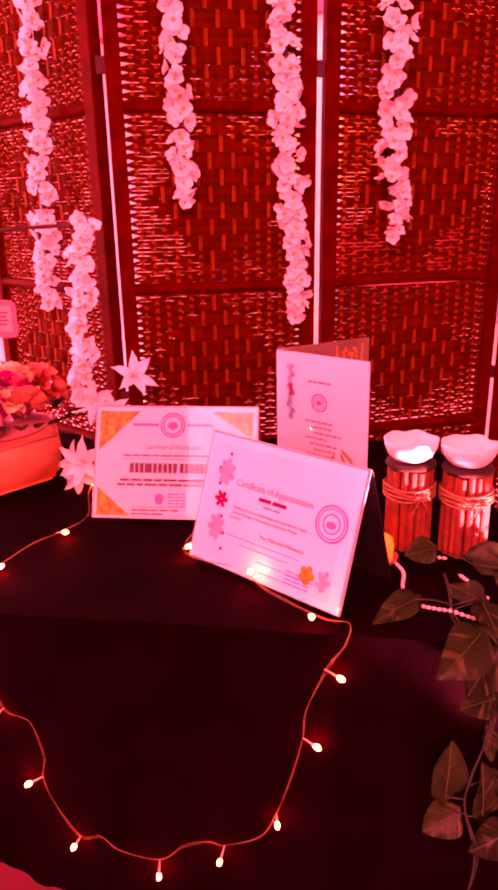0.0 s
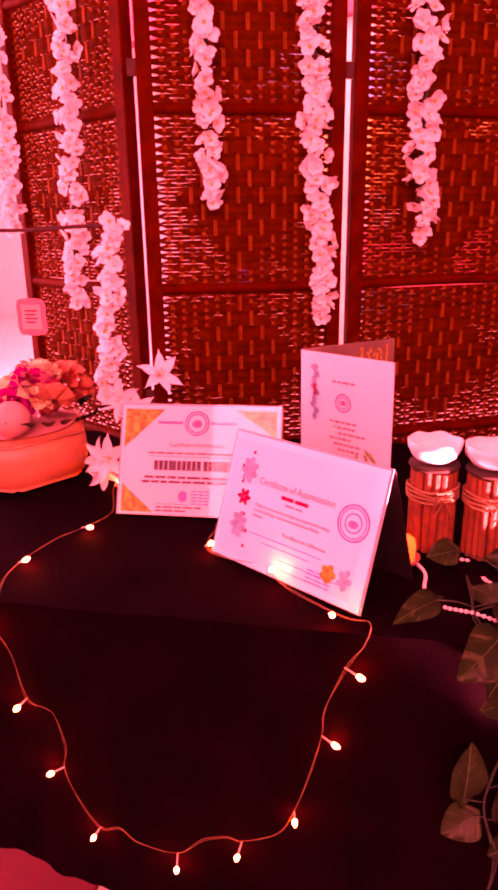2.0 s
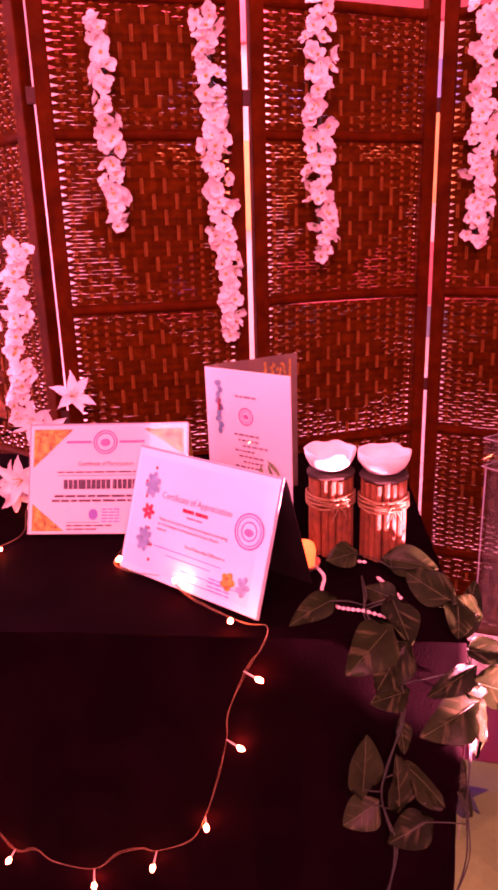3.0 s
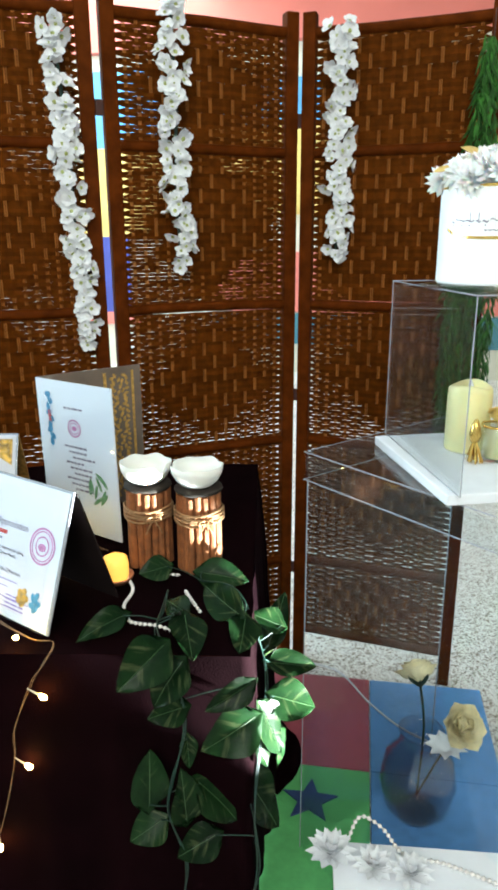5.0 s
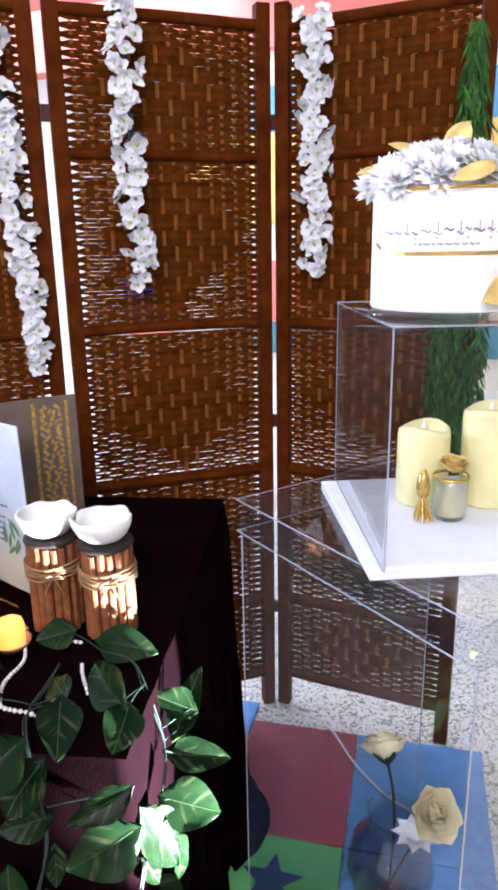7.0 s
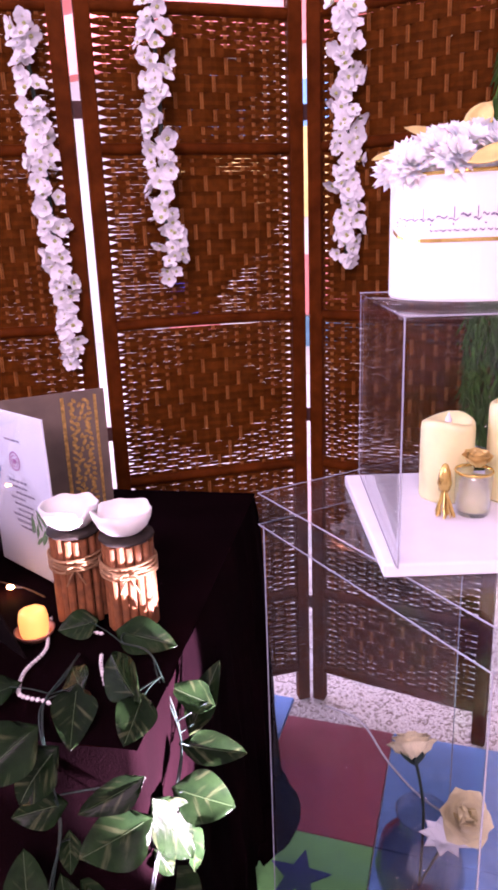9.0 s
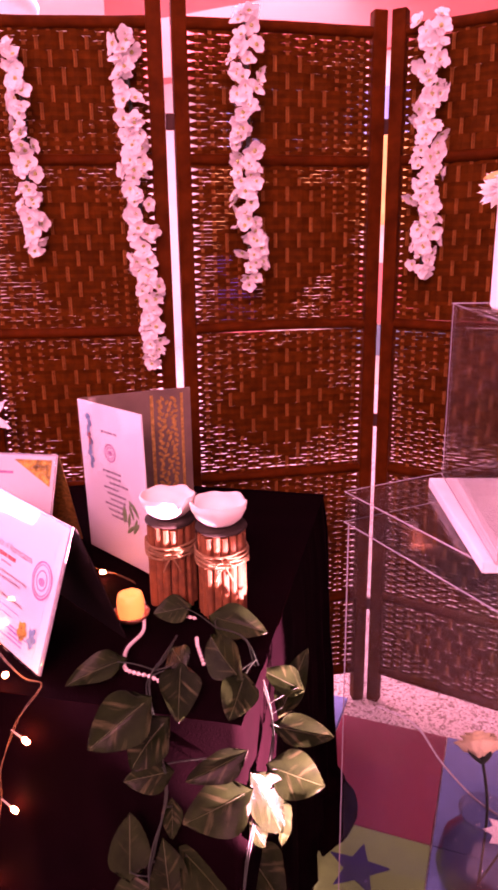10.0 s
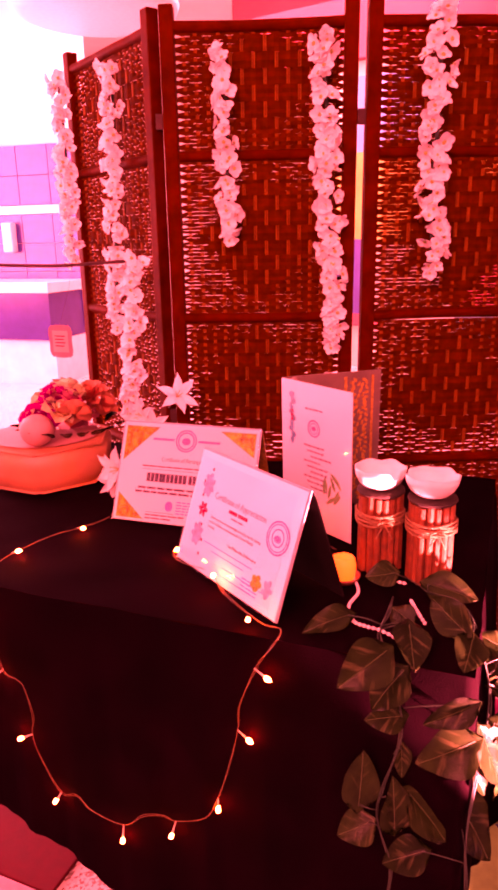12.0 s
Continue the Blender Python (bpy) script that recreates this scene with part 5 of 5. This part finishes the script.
part("gold_rim", lathe(bmesh.new(), ((0.0252, 0.0585), (0.0262, 0.061), (0.0252, 0.063), (0.0236, 0.0615)), 30), M_GOLD, jar, "thin gold rim", smooth=True)
bm = bmesh.new()
rose(bm, pose(0.004, 0.006, 0.068, 10, 0, 20), 0.038, random.Random(8), 1.0)
part("gold_flower", bm, M_GOLDLEAF, jar, "crumpled gold fabric flower", smooth=True)
bm = bmesh.new()
trng = random.Random(4)
for k in range(40):
    a = trng.uniform(0, 2 * math.pi)
    e = trng.uniform(0.004, 0.014)
    rod(bm, (0.002 * math.cos(a), 0.002 * math.sin(a), 0.03), (e * math.cos(a), e * math.sin(a), 0.0012), 0.0008, n=4)
tas = thing("tassel", pose(0.857, 1.075, CZ) @ Matrix.Scale(1.25, 4), "gold thread tassel beside the glass jar", "tassel")
part("threads", bm, M_GOLD, tas)
part("cap", lathe(bmesh.new(), ((0, 0.028), (0.006, 0.029), (0.008, 0.038), (0.006, 0.05), (0.003, 0.058), (0, 0.06)), 14), M_GOLD, tas, "gold cap", smooth=True)

# hat box with daisies
HZ = LH + 0.0185 + UH + 0.001
plate = thing("round_plate", pose(0.8775, 1.083, HZ), "clear round acrylic plate under the hat box", "plate")
part("disc", lathe(bmesh.new(), ((0, 0), (0.120, 0), (0.123, 0.002), (0.120, 0.005), (0, 0.005)), 48), M_SHEER, plate, smooth=True)
hat = thing("hat_box", pose(0.8775, 1.083, HZ + 0.006), "round white hat box filled with white daisies and gold leaves", "hat box")
R, HH = 0.099, 0.139
part("box_wall", lathe(bmesh.new(), ((0, 0), (R - 0.002, 0), (R, 0.003), (R, HH), (R - 0.003, HH), (R - 0.003, 0.1), (0, 0.1)), 64), M_WHITE, hat, smooth=False)
part("gold_rim", lathe(bmesh.new(), ((R + 0.0002, HH - 0.003), (R + 0.0012, HH - 0.001), (R + 0.0004, HH + 0.0012), (R - 0.003, HH + 0.001)), 64), M_GOLD, hat, "thin gold rim", smooth=True)


def on_wall(bm, a0, a1, z0, z1, r, n=16):
    """A strip that lies on the round wall; degrees from its front."""
    pr = None
    for k in range(n + 1):
        t = k / n
        a = radians(-105 + a0 + (a1 - a0) * t)
        lo, hi = z0(t), z1(t)
        cur = (bm.verts.new((r * math.cos(a), r * math.sin(a), lo)), bm.verts.new((r * math.cos(a), r * math.sin(a), hi)))
        if pr:
            bm.faces.new((pr[0], cur[0], cur[1], pr[1]))
        pr = cur


bm = bmesh.new()
on_wall(bm, -62, 62, lambda t: 0.065 + 0.012 * (2 * t - 1) ** 6, lambda t: 0.069 + 0.012 * (2 * t - 1) ** 6, R + 0.0012)
part("gold_line", bm, M_GOLD, hat, "gold underline")
bm = bmesh.new()
hr = random.Random(31)
x = -56.0
while x < 56:
    wd = hr.uniform(3, 8)
    z0 = 0.090 + hr.uniform(-0.003, 0.003)
    z1 = z0 + hr.uniform(0.0012, 0.0024)
    on_wall(bm, x, x + wd, lambda t, b=z0: b + 0.0013 * math.sin(t * 7), lambda t, b=z1: b + 0.0013 * math.sin(t * 7), R + 0.0012, 8)
    if hr.random() < 0.55:
        on_wall(bm, x + wd * 0.5, x + wd * 0.5 + 0.6, lambda t: 0.090, lambda t: 0.090 + 0.012, R + 0.0012, 2)
    if hr.random() < 0.4:
        on_wall(bm, x + wd * 0.4, x + wd * 0.4 + 1.0, lambda t: 0.083, lambda t: 0.085, R + 0.0012, 2)
    x += wd + hr.uniform(0.6, 1.8)
x = -24.0
while x < 18:
    wd = hr.uniform(2, 5)
    on_wall(bm, x, x + wd, lambda t: 0.0765 + 0.001 * math.sin(t * 8), lambda t: 0.078 + 0.001 * math.sin(t * 8), R + 0.0012, 4)
    x += wd + hr.uniform(0.6, 1.6)
tagged(part("script_line", bm, M_INKL, hat, "dark handwritten script lines"), kind="stuff")
# white dome added under the blooms so the shaded gaps stay pale
part("filling", lathe(bmesh.new(), ((0.0, HH + 0.036), (0.03, HH + 0.033), (0.06, HH + 0.022), (0.085, HH + 0.006), (0.094, HH - 0.006)), 40), M_MUM, hat, "white dome added under the blooms to brighten their gaps", smooth=True)
dr = random.Random(41)
for k in range(34):
    a, rr = k * 137.5, 0.086 * math.sqrt((k + 0.5) / 34)
    bm = bmesh.new()
    tilt = 55 * rr / 0.086
    m0 = Matrix.Translation((rr * math.cos(radians(a)) * 1.06 - 0.01, rr * math.sin(radians(a)) * 1.06, HH + 0.004 + 0.034 * (1 - (rr / 0.088) ** 2))) @ pose(0, 0, 0, 0, 0, a - 90) @ pose(0, 0, 0, -tilt, 0, dr.uniform(0, 90))
    for ringn, (nn, up, ll) in enumerate(((16, -8, 0.038), (15, 8, 0.035), (13, 24, 0.029), (9, 45, 0.022))):
        for q in range(nn):
            petal(bm, m0 @ pose(0, 0, 0.004 * ringn, 0, 0, 360 * q / nn + ringn * 11 + dr.uniform(-5, 5)) @ pose(0, 0.003, 0, up + dr.uniform(-8, 8), 0, 0), 0.0115, ll * 0.72 * dr.uniform(0.9, 1.1), 0.4, 0.12, nu=3, nv=1)
    tagged(part("daisy", bm, M_MUM, hat, smooth=True), kind="stuff")
for base, tip, wid, up in (((-0.012, -0.005, HH + 0.045), (0.014, 0.0, HH + 0.080), 0.030, (0.1, -1, 0.4)), ((-0.040, -0.015, HH + 0.040), (-0.088, -0.02, HH + 0.052), 0.024, (0, -0.6, 0.8)),
                           ((-0.098, -0.02, HH + 0.028), (-0.124, -0.02, HH + 0.020), 0.010, (0, -0.7, 0.7)), ((0.016, -0.104, HH + 0.020), (-0.032, -0.109, HH + 0.003), 0.022, (0, -0.8, 0.6)),
                           ((0.062, -0.088, 0.040), (0.008, -0.112, 0.012), 0.034, (0.3, -1, 0.2))):
    base, tip, up = Vector(base), Vector(tip), Vector(up)
    ax = (tip - base).normalized()
    nz_ = (up - ax * up.dot(ax)).normalized()
    bm = bmesh.new()
    petal(bm, Matrix.Translation(base) @ Matrix((ax.cross(nz_), ax, nz_)).transposed().to_4x4(), wid, (tip - base).length, 0.25, 0.08, nu=7, nv=3)
    ob = part("gold_leaf", bm, M_GOLDLEAF, hat, "matt gold leaf", smooth=True)
    ob.modifiers.new("thick", "SOLIDIFY").thickness = 0.001

# hanging green fringe behind the riser
fr = thing("hanging_greenery", pose(1.075, 1.765, 1.77), "long tapering bunch of hanging artificial greenery", "greenery")
bm = bmesh.new()
frng = random.Random(51)
for k in range(2600):
    z = -0.98 * frng.random() ** 0.8
    wdt = 0.012 + 0.052 * min(1, -z / 0.55)
    x, y = frng.uniform(-wdt, wdt), frng.uniform(-0.025, 0.0)
    petal(bm, Matrix.Translation((x, y, z)) @ pose(0, 0, 0, 0, 0, frng.uniform(-70, 70)) @ pose(0, 0, 0, -80 + frng.uniform(-35, 20), frng.uniform(-30, 30), 0), 0.006, frng.uniform(0.025, 0.055), 0.4, 0.2, nu=2, nv=1)
tagged(part("fringe", bm, M_MOSS, fr, "fine dark green blades", smooth=True), kind="stuff")
part("cord", rod(bmesh.new(), (0.004, 0, -0.9), (0.012, 0, 0.055), 0.002, n=6), M_BRANCH, fr)

# roses in a smoky glass bowl inside the lower box
bowl = thing("glass_vase", pose(0.885, 1.30, 0.0125), "round smoky glass vase on the mat", "vase")
part("vase_wall", lathe(bmesh.new(), ((0, 0.0), (0.05, 0.0), (0.075, 0.03), (0.088, 0.09), (0.078, 0.15), (0.05, 0.19), (0.046, 0.215), (0.052, 0.23), (0.050, 0.231), (0.043, 0.214), (0.047, 0.189), (0.074, 0.149), (0.084, 0.09), (0.071, 0.033), (0.048, 0.005), (0, 0.005)), 40), M_SMOKY, bowl, smooth=True)
for x, y, z, s, rx, rz, mt in ((0.862, 1.275, 0.395, 0.080, -35, 10, M_ROSEC), (0.945, 1.235, 0.30, 0.088, 48, 10, M_ROSEC)):
    rs = thing("cut_rose", pose(x, y, z), "pale yellow silk rose standing in the glass vase", "rose", "yellow roses")
    bm = bmesh.new()
    rose(bm, pose(0, 0, 0, rx, 0, rz), s, frng, 1.0)
    part("bloom", bm, mt, rs, smooth=True)
    bm = bmesh.new()
    base = Vector((0.885 - x, 1.30 - y, 0.06 - z))
    tube(bm, [(0, 0, 0.004), base * 0.5 + Vector((0.012, 0, 0.03)), base], 0.003, 6)
    part("stem", bm, M_STEM, rs, smooth=True)
    bm = bmesh.new()
    for k in range(4):
        petal(bm, pose(0, 0, 0, rx, 0, rz) @ pose(0, 0, -0.016, 0, 0, 90 * k + 20) @ pose(0, 0.004, 0, 30, 0, 0), 0.018, 0.036, 0.3, 0.3)
    part("calyx", bm, M_STEM, rs, smooth=True)
# white ribbon bow, its loops made with the petal shape
bm = bmesh.new()
for k in range(9):
    petal(bm, pose(0.915, 1.225, 0.245, 0, 0, 40 * k) @ pose(0, 0, 0, 30, 0, 0), 0.03, 0.05, 0.4, -0.2)
tf = tagged(part("loose_petals", bm, M_PETALW, smooth=True), "white ribbon bow below the yellow roses", "ribbon")

# white flowers and pearls on a low clear stand before the boxes
low = thing("low_stand", pose(0.50, 0.55, 0, 0, 0, -8), "low clear acrylic stand with a milky white top", "display stand", "acrylic display boxes")
part("stand_top", box(bmesh.new(), (0.06, 0.03, 0.352), (0.46, 0.36, 0.36), 0.002), M_FOAM, low, "milky white top")
for a, b in (((0.062, 0.032, 0.0), (0.066, 0.358, 0.351)), ((0.454, 0.032, 0.0), (0.458, 0.358, 0.351))):
    part("side_pane", box(bmesh.new(), a, b), M_ACRY, low)
for x, y, s, sd in ((0.602, 0.865, 0.07, 1), (0.665, 0.835, 0.06, 2), (0.72, 0.82, 0.06, 3)):
    wf = thing("white_flower", pose(x, y, 0.368), "white silk flower head lying on the low stand", "flower", "white flower heads")
    bm = bmesh.new()
    wr = random.Random(sd)
    for ringn, (nn, up, ll) in enumerate(((12, 12, 0.6), (9, 38, 0.5), (6, 65, 0.4))):
        for q in range(nn):
            petal(bm, pose(0, 0, 0.004 * ringn, 0, 0, 360 * q / nn + 17 * ringn) @ pose(0, 0.002, 0, up + wr.uniform(-8, 8), 0, 0), s * 0.3, s * ll, 0.4, 0.1, nu=3, nv=2)
    part("petals", bm, M_PETALW, wf, smooth=True)
pearls("pearl_string", [(0.63, 0.88, 0.37), (0.655, 0.905, 0.40), (0.69, 0.89, 0.39), (0.72, 0.86, 0.365), (0.78, 0.84, 0.365), (0.85, 0.80, 0.365)], 0.004, "arched string of white pearl beads on the low stand")
bm = bmesh.new()
tube(bm, [(0.70, 1.93, 0.006), (0.80, 1.85, 0.016), (0.86, 1.70, 0.016), (0.93, 1.58, 0.016), (1.02, 1.5, 0.016)], 0.003, 6)
cable = thing("cable", Matrix(), "thin white cable lying across the foam mat", "cable")
part("cord", bm, M_TILEW, cable, smooth=True)
